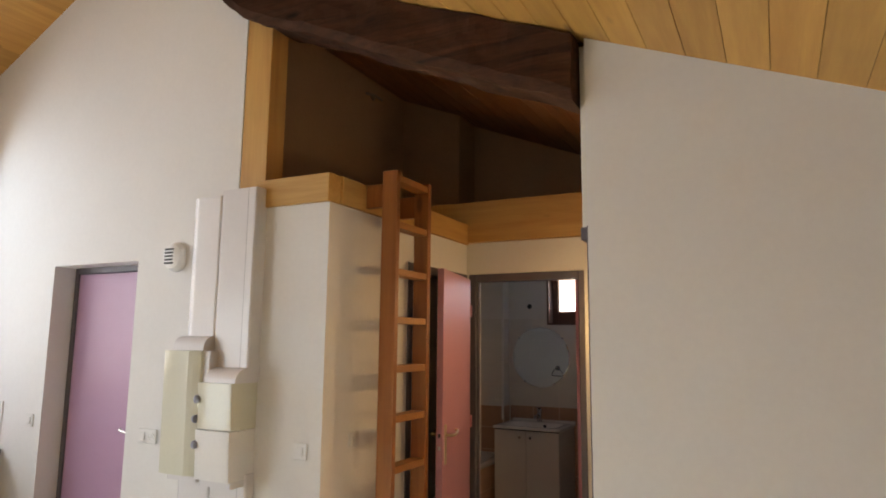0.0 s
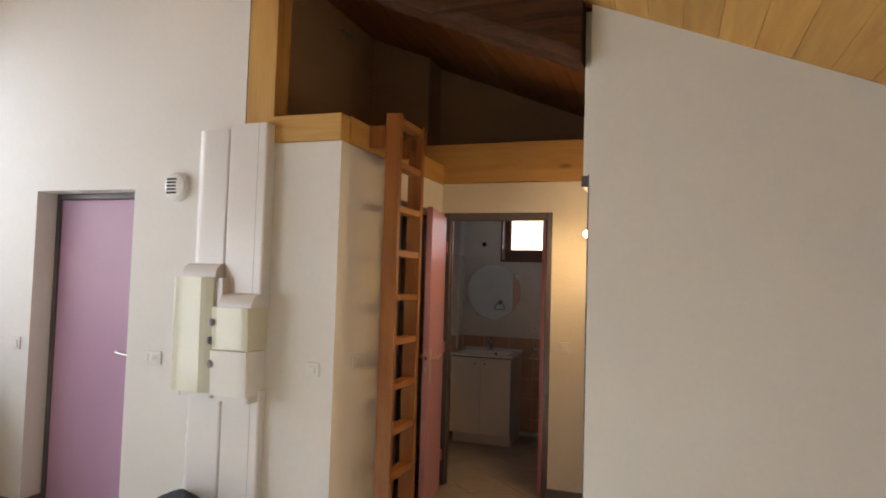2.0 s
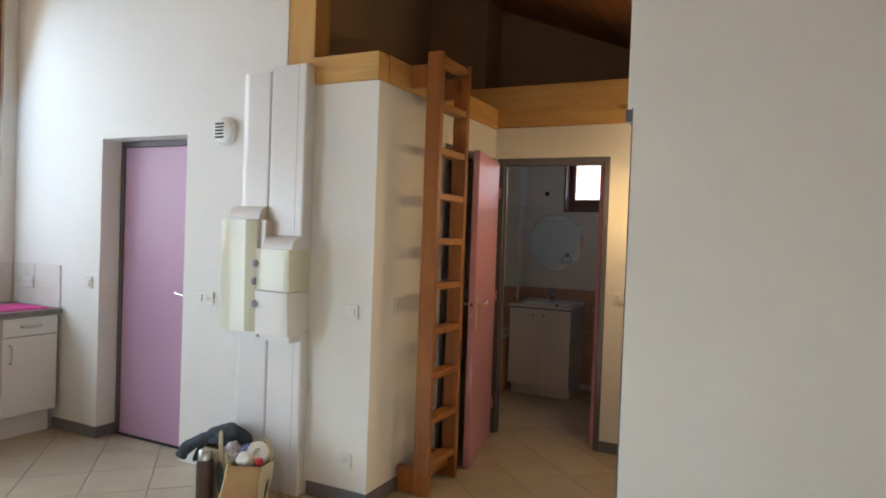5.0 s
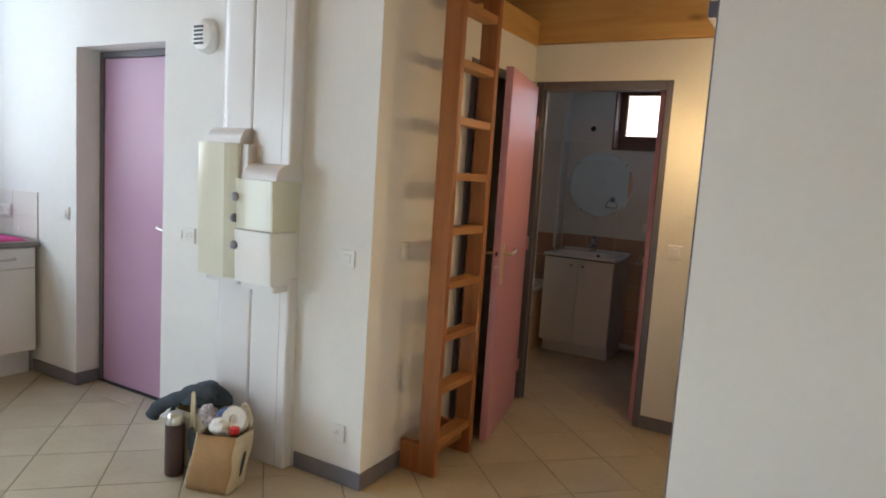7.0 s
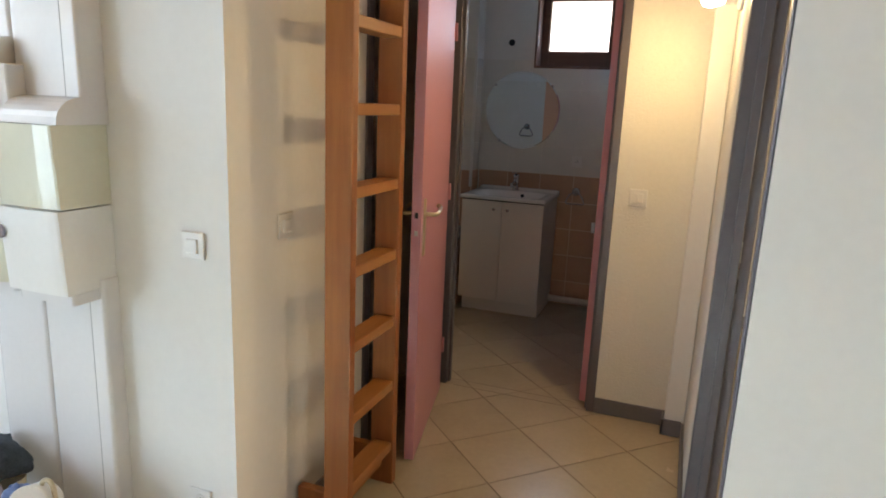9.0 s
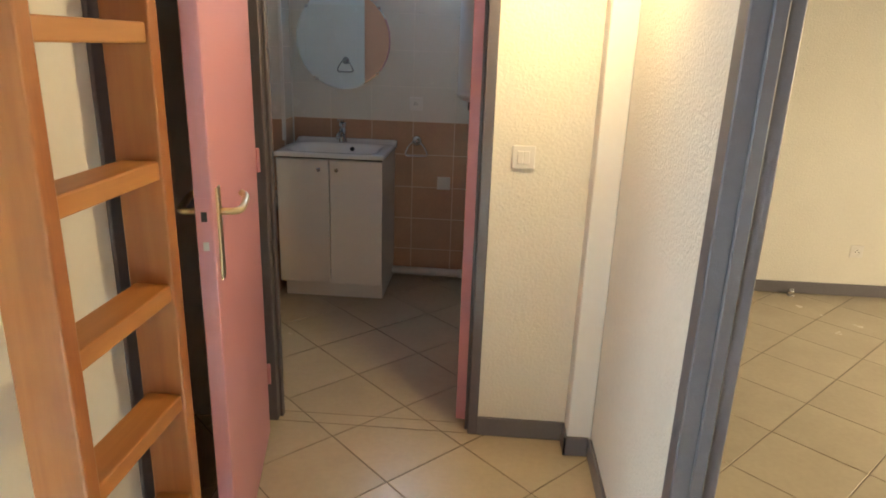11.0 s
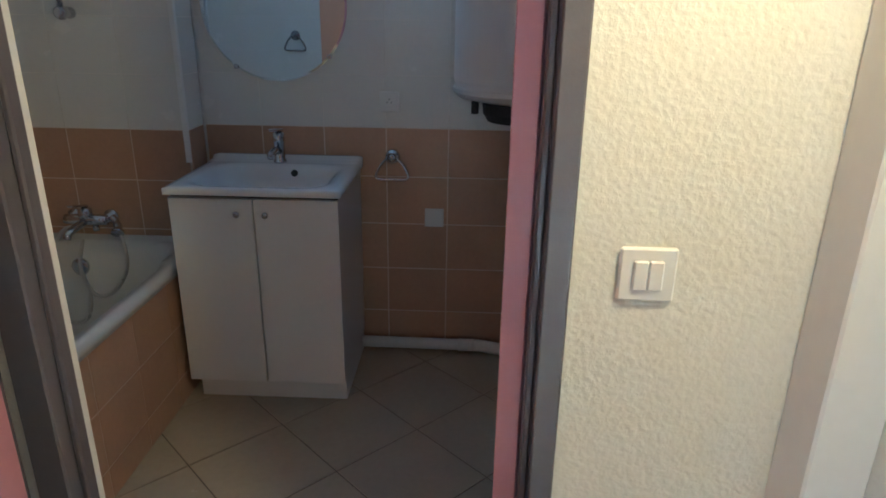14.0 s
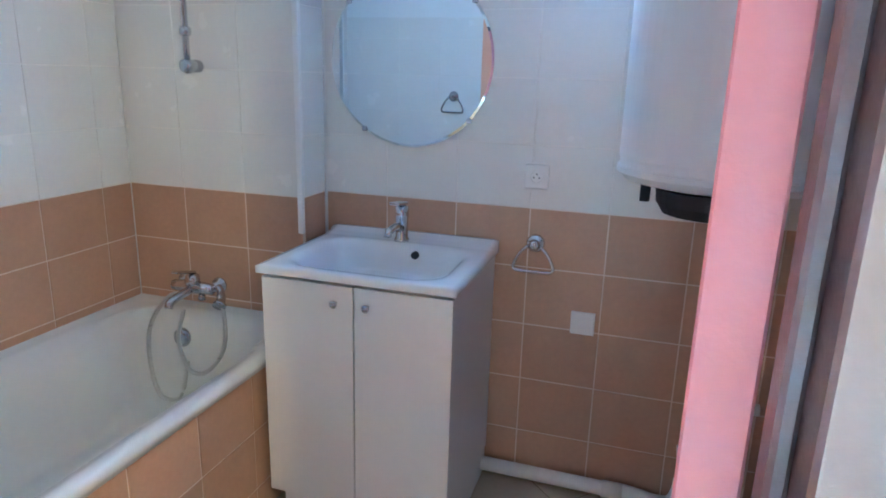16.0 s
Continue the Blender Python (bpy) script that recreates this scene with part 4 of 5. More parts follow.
def basin():
    t = thing("wash_basin", ((VX0 + VX1) / 2, 5.9, 0.839), "white ceramic wash basin with a sunken rectangular bowl", "basin")
    x0, x1, y0, y1, zt = VX0 - 0.004, VX1 + 0.004, VF - 0.014, BACK - 0.0135, 0.866
    bm = bmesh.new()
    nx, ny = 32, 28
    grid = []
    for j in range(ny + 1):
        row = []
        for i in range(nx + 1):
            u, w = i / nx, j / ny
            x, y = x0 + (x1 - x0) * u, y0 + (y1 - y0) * w
            bu, bw = abs(u - 0.5) / 0.42, abs(w - 0.43) / 0.36
            k = (bu ** 5 + bw ** 5) ** 0.2
            s = max(0.0, min(1.0, (1.0 - k) / 0.35))
            z = zt - 0.085 * (s * s * (3 - 2 * s))
            if w > 0.93:
                z += 0.018
            if 0.88 < w <= 0.93:
                z += 0.006
            e = min(u, 1 - u) * (x1 - x0)
            if e < 0.004 or w * (y1 - y0) < 0.004:
                z -= 0.004
            row.append(bm.verts.new((x, y, z)))
        grid.append(row)
    for j in range(ny):
        for i in range(nx):
            bm.faces.new((grid[j][i], grid[j][i + 1], grid[j + 1][i + 1], grid[j + 1][i]))
    rim = [grid[0][i] for i in range(nx + 1)] + [grid[j][nx] for j in range(1, ny + 1)] + [grid[ny][i] for i in range(nx - 1, -1, -1)] + [grid[j][0] for j in range(ny - 1, 0, -1)]
    low = [bm.verts.new((v.co.x, v.co.y, 0.8405)) for v in rim]
    for i in range(len(rim)):
        bm.faces.new((rim[i], low[i], low[(i + 1) % len(rim)], rim[(i + 1) % len(rim)]))
    bmesh.ops.recalc_face_normals(bm, faces=bm.faces)
    part("bowl", bm, M_CERAMIC, t, soft=True)
    part("overflow_hole", lathe([(0.013, 0.004), (0.013, -0.008), (0.008, -0.009)], (-1.665, 6.005, 0.838), "y", 16), M_BLACK, t, "dark round overflow hole")
    return t


def basin_tap():
    t = thing("basin_tap", (-1.735, 6.06, 0.87), "chrome single-lever basin tap", "tap")
    c = (-1.735, 6.06, 0)
    part("body", lathe([(0.026, 0.868), (0.026, 0.876), (0.021, 0.882), (0.021, 0.945), (0.023, 0.95), (0.023, 0.985), (0.012, 0.992)], c, "z", 20), M_CHROME, t, soft=True)
    part("spout", tube([(-1.735, 6.05, 0.915), (-1.737, 6.0, 0.928), (-1.74, 5.955, 0.922), (-1.74, 5.945, 0.905)], [0.016, 0.014, 0.013, 0.012], 12), M_CHROME, t, soft=True)
    bm = box(-1.752, -1.718, 5.985, 6.075, 0.993, 1.003, 0.003, 2)
    for v in bm.verts:
        v.co.z += (6.07 - v.co.y) * 0.12
    part("lever", bm, M_CHROME, t)


vanity()
basin()
basin_tap()


def round_mirror():
    t = thing("round_mirror", (-1.745, BACK - 0.012, 1.18), "round frameless mirror hung on the tiled wall with metal clips", "mirror")
    c = (-1.745, BACK - 0.013, 1.465)
    part("mirror_glass", lathe([(0.286, -0.0005), (0.286, -0.004), (0.278, -0.0065)], c, "y", 96), M_MIRROR, t)
    for a in (40, 140, 235, 318):
        x, z = c[0] + 0.284 * math.cos(radians(a)), c[2] + 0.284 * math.sin(radians(a))
        part("clip", box(x - 0.009, x + 0.009, BACK - 0.024, BACK - 0.0125, z - 0.008, z + 0.008, 0.002), M_CHROME, t)


round_mirror()


def towel_ring(c, out, label):
    """A round wall rose with a rounded triangular ring under it."""
    x, y, z = c
    t = thing("towel_ring", (x, y, z - 0.1), label, "towel ring", "towel rings")
    o = out
    part("rose", lathe([(0.031, 0.0), (0.031, o * 0.006), (0.026, o * 0.016), (0.018, o * 0.018), (0.016, o * 0.036), (0.011, o * 0.042)], (x, y, z), "y", 24), M_CHROME, t, soft=True)
    yy = y + o * 0.03
    pts = [(x - 0.02, yy, z - 0.004), (x - 0.045, yy, z - 0.03), (x - 0.066, yy, z - 0.072), (x - 0.062, yy, z - 0.088), (x - 0.045, yy, z - 0.092), (x, yy, z - 0.092), (x + 0.045, yy, z - 0.092), (x + 0.062, yy, z - 0.088), (x + 0.066, yy, z - 0.072), (x + 0.045, yy, z - 0.03), (x + 0.02, yy, z - 0.004)]
    part("ring", tube(smooth_line(pts, 4), 0.0055, 10), M_CHROME, t, soft=True)


towel_ring((-1.29, BACK - 0.012, 0.885), -1, "chrome towel ring on the brown tiles beside the basin")
towel_ring((-2.10, CB + 0.001, 1.30), 1, "chrome towel ring on the wall facing the mirror")


def water_heater():
    cx, cy, r = -0.775, 5.885, 0.262
    t = thing("water_heater", (cx, cy, 1.1), "white enamelled cylindrical water heater hung on the wall", "water heater")
    part("tank", lathe([(0.10, 2.26), (r - 0.03, 2.24), (r, 2.2), (r, 1.225), (r - 0.003, 1.215), (r - 0.003, 1.205), (r, 1.20)], (cx, cy, 0), "z", 64), M_ENAMEL_WHITE, t, soft=False)
    part("lower_cap", lathe([(r + 0.004, 1.199), (r + 0.004, 1.185), (r - 0.02, 1.165), (0.18, 1.152), (0.05, 1.148)], (cx, cy, 0), "z", 64), M_ENAMEL_WHITE, t)
    part("control_cover", lathe([(0.14, 1.151), (0.137, 1.115), (0.12, 1.088), (0.05, 1.08)], (cx - 0.02, cy - 0.06, 0), "z", 32), M_BLACK, t, "black plastic control cover")
    part("inlet", tube([(cx - 0.185, cy - 0.07, 1.158), (cx - 0.185, cy - 0.07, 1.112)], 0.013, 12), M_BLACK, t)
    part("inlet", tube([(cx + 0.08, cy + 0.02, 1.15), (cx + 0.08, cy + 0.05, 0.95)], 0.011, 12), M_WHITE_PIPE, t)
    part("bracket", box(cx - 0.18, cx + 0.18, cy + r - 0.02, BACK - 0.0125, 1.9, 1.95), M_ENAMEL_WHITE, t)
    part("side_label", box(cx + 0.02, cx + 0.06, cy - 0.177, cy - 0.174, 1.095, 1.12), M_PLASTIC, t)


M_ENAMEL_WHITE = shader("heater_enamel", (0.74, 0.75, 0.76), 0.3, 0.01, 2, 40)
M_WHITE_PIPE = shader("white_pvc", (0.74, 0.72, 0.68), 0.4, 0.04, 6, 60)
water_heater()


def waste_pipe():
    t = thing("waste_pipe", (-1.0, 6.1, 0), "white plastic waste pipe along the floor with an elbow", "pipe")
    y = BACK - 0.055
    part("pipe", tube([(VX1 - 0.1, y, 0.05), (-1.0, y, 0.045), (-0.93, y, 0.045)], 0.025, 16), M_WHITE_PIPE, t, soft=True)
    part("elbow", tube(smooth_line([(-0.935, y, 0.045), (-0.885, y, 0.04), (-0.845, y, 0.032), (-0.80, y, 0.03), (-0.765, y, 0.045), (-0.748, y, 0.09), (-0.745, y, 0.13)], 5), 0.028, 16), M_WHITE_PIPE, t, soft=True)
    part("pipe", tube(smooth_line([(-0.745, y, 0.12), (-0.742, y, 0.25), (-0.738, y, 0.36), (-0.72, y, 0.41), (-0.68, y, 0.425), (-0.55, y, 0.43)], 5), 0.019, 16), M_WHITE_PIPE, t, soft=True)
    part("coupling", tube([(-1.0, y, 0.0445), (-0.93, y, 0.0445)], 0.0285, 16), M_WHITE_PIPE, t, soft=True)
    part("pipe_clip", box(-0.772, -0.715, y - 0.023, BACK - 0.0125, 0.225, 0.24, 0.003), M_WHITE_PIPE, t)


waste_pipe()

# bathtub along the left wall
TX0, TX1, TY0, TY1, TZ = -2.785, -2.040, CB + 0.004, TUBEND - 0.014, 0.555


def bathtub():
    t = thing("bathtub", ((TX0 + TX1) / 2, (TY0 + TY1) / 2, 0), "white acrylic bathtub in a tiled surround", "bathtub")
    bm = bmesh.new()
    nx, ny = 30, 60
    grid = []
    for j in range(ny + 1):
        row = []
        for i in range(nx + 1):
            u, w = i / nx, j / ny
            x, y = TX0 + (TX1 - TX0) * u, TY0 + (TY1 - TY0) * w
            bu, bw = abs(u - 0.5) / 0.41, abs(w - 0.5) / 0.455
            k = (bu ** 6 + bw ** 6) ** (1 / 6)
            wall = 0.16 if w > 0.5 else 0.30
            s = max(0.0, min(1.0, (1 - k) / (wall if bw > bu else 0.26)))
            z = TZ - 0.40 * (s ** 0.6 if s < 1 else 1) if s > 0 else TZ
            if 0 < s:
                z = TZ - 0.40 * math.sin(s * math.pi / 2) ** 0.9
            # arm rests
            rest = math.exp(-((w - 0.42) / 0.10) ** 2)
            if u < 0.5 and 0 < s < 1:
                z += 0.06 * rest * math.sin(s * math.pi)
            if u < 0.02 or w > 0.99:
                z += 0.012
            if u > 0.985:
                z -= 0.006
            row.append(bm.verts.new((x, y, z)))
        grid.append(row)
    for j in range(ny):
        for i in range(nx):
            bm.faces.new((grid[j][i], grid[j][i + 1], grid[j + 1][i + 1], grid[j + 1][i]))
    lip = [grid[j][nx] for j in range(ny + 1)]
    low = [bm.verts.new((v.co.x, v.co.y, TZ - 0.038)) for v in lip]
    inn = [bm.verts.new((v.co.x - 0.03, v.co.y, TZ - 0.040)) for v in lip]
    for i in range(ny):
        bm.faces.new((lip[i], lip[i + 1], low[i + 1], low[i]))
        bm.faces.new((low[i], low[i + 1], inn[i + 1], inn[i]))
    bmesh.ops.recalc_face_normals(bm, faces=bm.faces)
    part("tub", bm, M_ENAMEL, t, soft=True)
    x, y = -2.535, TY1 - 0.085
    part("overflow", lathe([(0.036, 0.02), (0.036, -0.008), (0.028, -0.016), (0.012, -0.018)], (x, y, 0.455), "y", 24), M_CHROME, t, "round chrome overflow fitting", soft=True)
    base = part("tub_front", box(TX1 - 0.10, TX1 - 0.022, TY0, TY1, 0.0, TZ - 0.041), M_JOINT_LIGHT, t, "panel under the tub's rim")
    return t


tub = bathtub()


def bath_mixer():
    x, y, z = -2.50, TUBEND - 0.012, 0.645
    t = thing("bath_mixer", (x, y, z - 0.05), "chrome wall-mounted bath mixer with a hand shower hose", "tap")
    part("body", tube([(x - 0.085, y - 0.055, z), (x - 0.04, y - 0.055, z), (x + 0.04, y - 0.055, z), (x + 0.085, y - 0.055, z)], [0.019, 0.023, 0.023, 0.019], 16), M_CHROME, t, soft=True)
    for dx in (-0.075, 0.075):
        part("wall_union", lathe([(0.03, 0.0), (0.03, -0.006), (0.016, -0.012), (0.016, -0.055)], (x + dx, y, z), "y", 20), M_CHROME, t, soft=True)
    part("spout", tube(smooth_line([(x, y - 0.06, z - 0.005), (x - 0.01, y - 0.11, z - 0.015), (x - 0.02, y - 0.155, z - 0.03), (x - 0.022, y - 0.165, z - 0.05)], 4), 0.015, 14), M_CHROME, t, soft=True)
    part("cartridge", lathe([(0.024, 0.0), (0.027, 0.02), (0.025, 0.045), (0.010, 0.052)], (x, y - 0.055, z), "z", 20), M_CHROME, t, soft=True)
    bm = box(x - 0.012, x + 0.012, y - 0.15, y - 0.045, z + 0.05, z + 0.06, 0.003, 2)
    for v in bm.verts:
        v.co.z += (y - 0.045 - v.co.y) * 0.25
    part("lever", bm, M_CHROME, t)
    part("diverter", lathe([(0.009, -0.02), (0.013, -0.03), (0.013, -0.045)], (x + 0.035, y - 0.055, z), "z", 12), M_CHROME, t, soft=True)
    part("handset", tube(smooth_line([(x + 0.11, y - 0.06, z + 0.015), (x + 0.13, y - 0.07, z), (x + 0.15, y - 0.10, z - 0.02), (x + 0.155, y - 0.12, z - 0.035)], 4), [0.013] * 6 + [0.016] * 4 + [0.024] * 3, 14), M_CHROME, t, "chrome hand shower", soft=True)
    hose = smooth_line([(x - 0.02, y - 0.06, z - 0.03), (x - 0.07, y - 0.10, z - 0.03), (x - 0.115, y - 0.15, z - 0.12), (x - 0.12, y - 0.17, z - 0.24), (x - 0.07, y - 0.19, z - 0.38), (x + 0.02, y - 0.19, z - 0.37), (x + 0.03, y - 0.15, z - 0.25)], 8)
    part("hose", tube(hose, 0.0075, 10), M_STEEL, t, "ribbed steel shower hose", soft=True)
    hose = smooth_line([(x + 0.03, y - 0.15, z - 0.05), (x + 0.015, y - 0.17, z - 0.16), (x + 0.05, y - 0.17, z - 0.27), (x + 0.12, y - 0.16, z - 0.27), (x + 0.18, y - 0.14, z - 0.18), (x + 0.175, y - 0.12, z - 0.08), (x + 0.14, y - 0.09, z - 0.01)], 8)
    part("hose", tube(hose, 0.0075, 10), M_STEEL, t, "ribbed steel shower hose", soft=True)


bath_mixer()


def shower_rail():
    x, y = -2.46, TUBEND - 0.062
    t = thing("shower_rail", (x, TUBEND, 1.4), "chrome vertical shower rail on the pale tiles", "shower rail")
    part("rail", tube([(x, y, 1.40), (x - 0.004, y, 2.02)], 0.0105, 14), M_CHROME, t, soft=True)
    for z in (1.425, 2.0):
        part("rail_mount", lathe([(0.021, 0.05), (0.021, 0.0), (0.021, -0.022), (0.012, -0.026)], (x + 0.004, y, z), "y", 20), M_CHROME, t, soft=True)
    part("slider", lathe([(0.013, 1.52), (0.019, 1.525), (0.019, 1.545), (0.013, 1.55)], (x, y, 0), "z", 16), M_CHROME, t, soft=True)


shower_rail()
single("corner_trim", box(RET - 0.010, RET + 0.0125, TUBEND - 0.024, TUBEND - 0.0121, 0.876, 1.845, 0.003), M_PLASTIC, "white plastic corner trim on the tiled step", "trim")
single("wall_fitting", lathe([(0.024, 0.0), (0.022, -0.01), (0.012, -0.016)], (-1.86, BACK, 1.955), "y", 16), M_BLACK, "small dark round wall fitting", "fitting")

# loft wall fitting
t = thing("wall_hook", (-2.72, 4.58, 3.68), "small metal wall fitting with two arms in the loft", "fitting")
part("hook_plate", lathe([(0.03, 0.0), (0.03, 0.012), (0.015, 0.02)], (-2.72, 4.58, 3.70), "x", 14), M_STEEL, t)
part("hook_arm", tube([(-2.70, 4.46, 3.69), (-2.68, 4.58, 3.70), (-2.70, 4.70, 3.71)], 0.012, 8), M_STEEL, t)


# ---- shopping bags ----
def open_bag(name, label, mat, c, half, height, turn, taper, seed, lean=0.0, gusset=None):
    """A standing bag: thin walls, open top, slightly bulged."""
    t = thing(name, (c[0], c[1], 0), label, "bag", "bags on the floor")
    bm = bmesh.new()
    rings = []
    k, levels = 32, 9
    for j in range(levels + 1):
        w = j / levels
        z = 0.004 + height * w
        ring = []
        for i in range(k):
            a = 2 * math.pi * i / k
            ca, sa = math.cos(a), math.sin(a)
            p = 0.35
            x = half[0] * math.copysign(abs(ca) ** p, ca) * (taper + (1 - taper) * w)
            y = half[1] * math.copysign(abs(sa) ** p, sa) * (taper + (1 - taper) * w) * (1 + 0.08 * math.sin(math.pi * w))
            d = 0.010 * noise.noise(Vector((x * 14 + seed, y * 14, z * 9)))
            q = Matrix.Rotation(turn, 3, "Z") @ Vector((x + d + lean * (z - 0.13), y + d, 0))
            ring.append(bm.verts.new((c[0] + q.x, c[1] + q.y, z + (0.010 * noise.noise(Vector((x * 9, y * 9, seed))) if j == levels else 0))))
        rings.append(ring)
    for a, b in zip(rings, rings[1:]):
        for i in range(k):
            f = bm.faces.new((a[i], a[(i + 1) % k], b[(i + 1) % k], b[i]))
            f.material_index = 1 if gusset and abs(math.cos(2 * math.pi * (i + 0.5) / k)) > 0.72 else 0
    bm.faces.new(rings[0])
    bmesh.ops.recalc_face_normals(bm, faces=bm.faces)
    r = bmesh.ops.solidify(bm, geom=bm.faces[:], thickness=0.003)
    body = part("bag_body", bm, mat, t, soft=True)
    if gusset:
        body.data.materials.append(gusset)
    return t


RZ = radians(18)
bag1 = open_bag("shopping_bag", "brown kraft shopping bag with a leaf print, packed full", M_BAG, (-2.23, 2.345), (0.104, 0.076), 0.262, RZ, 1.08, 3, 0.16, M_BAG_PALE)
bag2 = open_bag("shopping_bag", "pale canvas shopping bag packed full", M_BAG_PALE, (-2.468, 2.435), (0.108, 0.085), 0.28, radians(12), 0.9, 8)


def bag_handle(t, p, q, rise, mat):
    p, q = Vector(p), Vector(q)
    m = (p + q) / 2
    pts = smooth_line([p - Vector((0, 0, 0.05)), p, p * 0.75 + m * 0.25 + Vector((0, 0, rise * 0.8)), m + Vector((0, 0, rise)), q * 0.75 + m * 0.25 + Vector((0, 0, rise * 0.8)), q, q - Vector((0, 0, 0.05))], 5)
    part("bag_handle", tube(pts, 0.007, 8), mat, t, soft=True)


bag_handle(bag1, (-2.205, 2.435, 0.26), (-2.155, 2.445, 0.26), 0.105, M_BAG_PALE)
bag_handle(bag2, (-2.425, 2.346, 0.275), (-2.412, 2.348, 0.275), 0.115, M_BAG_PALE)
# leaf print on the canvas bag
bm = bmesh.new()
vs = []
for i in range(16):
    a = 2 * math.pi * i / 16
    lu, lz = 0.020 * math.sin(a) * (1 + 0.3 * math.cos(a)), 0.10 * math.cos(a)
    vs.append(bm.verts.new((-2.405 + lu - 0.18 * lz * 0.6, 2.338 + 0.21 * lu - 0.002, 0.13 + lz)))
r = bmesh.ops.extrude_face_region(bm, geom=[bm.faces.new(vs)])
bmesh.ops.translate(bm, vec=(0.0, -0.004, 0), verts=[g for g in r["geom"] if isinstance(g, bmesh.types.BMVert)])
bmesh.ops.recalc_face_normals(bm, faces=bm.faces)
part("printed_leaf", bm, M_COAT, bag2, "dark grey printed leaf")
# dark leaf print on the front of the brown bag
d = Vector((math.cos(RZ), math.sin(RZ), 0))
nf = Vector((d.y, -d.x, 0))
for s, (u, z, tilt) in enumerate(((0.112, 0.12, -0.1),)):
    bm = bmesh.new()
    vs = []
    for i in range(14):
        a = 2 * math.pi * i / 14
        lu, lz = 0.012 * math.sin(a) * (1 + 0.3 * math.cos(a)), 0.06 * math.cos(a)
        p = Vector((-2.23, 2.345, 0)) + d * (u + 0.16 * (z + lz - 0.13)) + nf * (lu + tilt * lz) + Vector((0, 0, z + lz))
        vs.append(bm.verts.new(p))
    r = bmesh.ops.extrude_face_region(bm, geom=[bm.faces.new(vs)])
    bmesh.ops.translate(bm, vec=d * 0.003, verts=[g for g in r["geom"] if isinstance(g, bmesh.types.BMVert)])
    bmesh.ops.recalc_face_normals(bm, faces=bm.faces)
    part("printed_leaf", bm, M_COAT, bag1, "dark grey printed leaf")


def blob(centre, scale, seed, rough=0.25, seg=24):
    bm = bmesh.new()
    bmesh.ops.create_icosphere(bm, subdivisions=4, radius=1.0)
    for v in bm.verts:
        n1 = noise.noise(v.co * 1.6 + Vector((seed, 0, 0)))
        n2 = noise.noise(v.co * 4.0 + Vector((0, seed, 0)))
        v.co *= 1 + rough * n1 + rough * 0.35 * n2
        v.co = Vector(centre) + Vector((v.co.x * scale[0], v.co.y * scale[1], v.co.z * scale[2]))
    return bm


# flask, rolls and packets in the bags
t = thing("thermos_flask", (-2.48, 2.297, 0), "steel flask in a dark maroon sleeve beside the bags", "flask")
part("sleeve", lathe([(0.04, 0.0), (0.043, 0.01), (0.043, 0.234), (0.04, 0.241)], (-2.48, 2.297, 0), "z", 28), M_MAROON, t, soft=False)
part("flask_top", lathe([(0.036, 0.241), (0.038, 0.247), (0.038, 0.278), (0.034, 0.293), (0.02, 0.299)], (-2.48, 2.297, 0), "z", 28), M_STEEL, t, "rounded steel flask top", soft=True)
bm = blob((-2.555, 2.50, 0.288), (0.165, 0.11, 0.045), 5, 0.28)
for v in bm.verts:
    v.co.z += 0.035 * math.sin((v.co.x + 2.7) * 9) - max(0, -2.60 - v.co.x) * 0.9
    v.co.z += 0.022 * noise.noise(Vector((v.co.x * 9 + v.co.y * 14, v.co.y * 26, 3.0)))
    v.co += 0.007 * noise.noise_vector(v.co * 13)
sleeve = smooth_line([(-2.44, 2.46, 0.305), (-2.54, 2.42, 0.318), (-2.63, 2.39, 0.29), (-2.70, 2.37, 0.245), (-2.73, 2.36, 0.20)], 6)
bm_tube(bm, sleeve, [0.034 + 0.003 * math.sin(i * 0.8) for i in range(len(sleeve))], 14)
single("coat", bm, M_COAT, "crumpled grey-blue wool garment draped over the bags", "garment", soft=True)
single("packet", blob((-2.375, 2.40, 0.275), (0.055, 0.035, 0.055), 11, 0.3), M_PRINT, "crumpled printed packet sticking out of the bag", "packet", soft=True)
t = thing("paper_roll", (-2.22, 2.45, 0.27), "white paper roll in clear film in the bag", "paper roll")
bm = lathe([(0.056, -0.05), (0.058, -0.045), (0.058, 0.045), (0.056, 0.05), (0.02, 0.05), (0.02, 0.03)], (0, 0, 0), "y", 28)
bmesh.ops.transform(bm, matrix=Matrix.Translation((-2.21, 2.42, 0.29)) @ Matrix.Rotation(radians(205), 4, "Z") @ Matrix.Rotation(radians(25), 4, "X"), verts=bm.verts)
part("roll", bm, M_PAPER, t)
part("wrapper", blob((-2.245, 2.36, 0.262), (0.06, 0.045, 0.045), 14, 0.3), M_PAPER, t, "crinkled film wrapper", soft=True)
single("bottle_cap", lathe([(0.020, 0.0), (0.022, 0.004), (0.022, 0.026), (0.017, 0.030)], (-2.165, 2.365, 0.255), "z", 20), M_RED, "red plastic cap showing above the bag", "cap")
single("blue_packet", blob((-2.295, 2.43, 0.27), (0.045, 0.045, 0.055), 17, 0.3), M_BLUE, "blue plastic packet in the bag", "packet", soft=True)

# ---- baseboards ----
def board_x(x0, x1, y, out):
    lo, hi = sorted((y + out * 0.0005, y + out * 0.012))
    structure("baseboard", box(x0, x1, lo, hi, 0.002, 0.080, 0.002), M_SKIRT, "dark grey painted skirting tile", "baseboard")


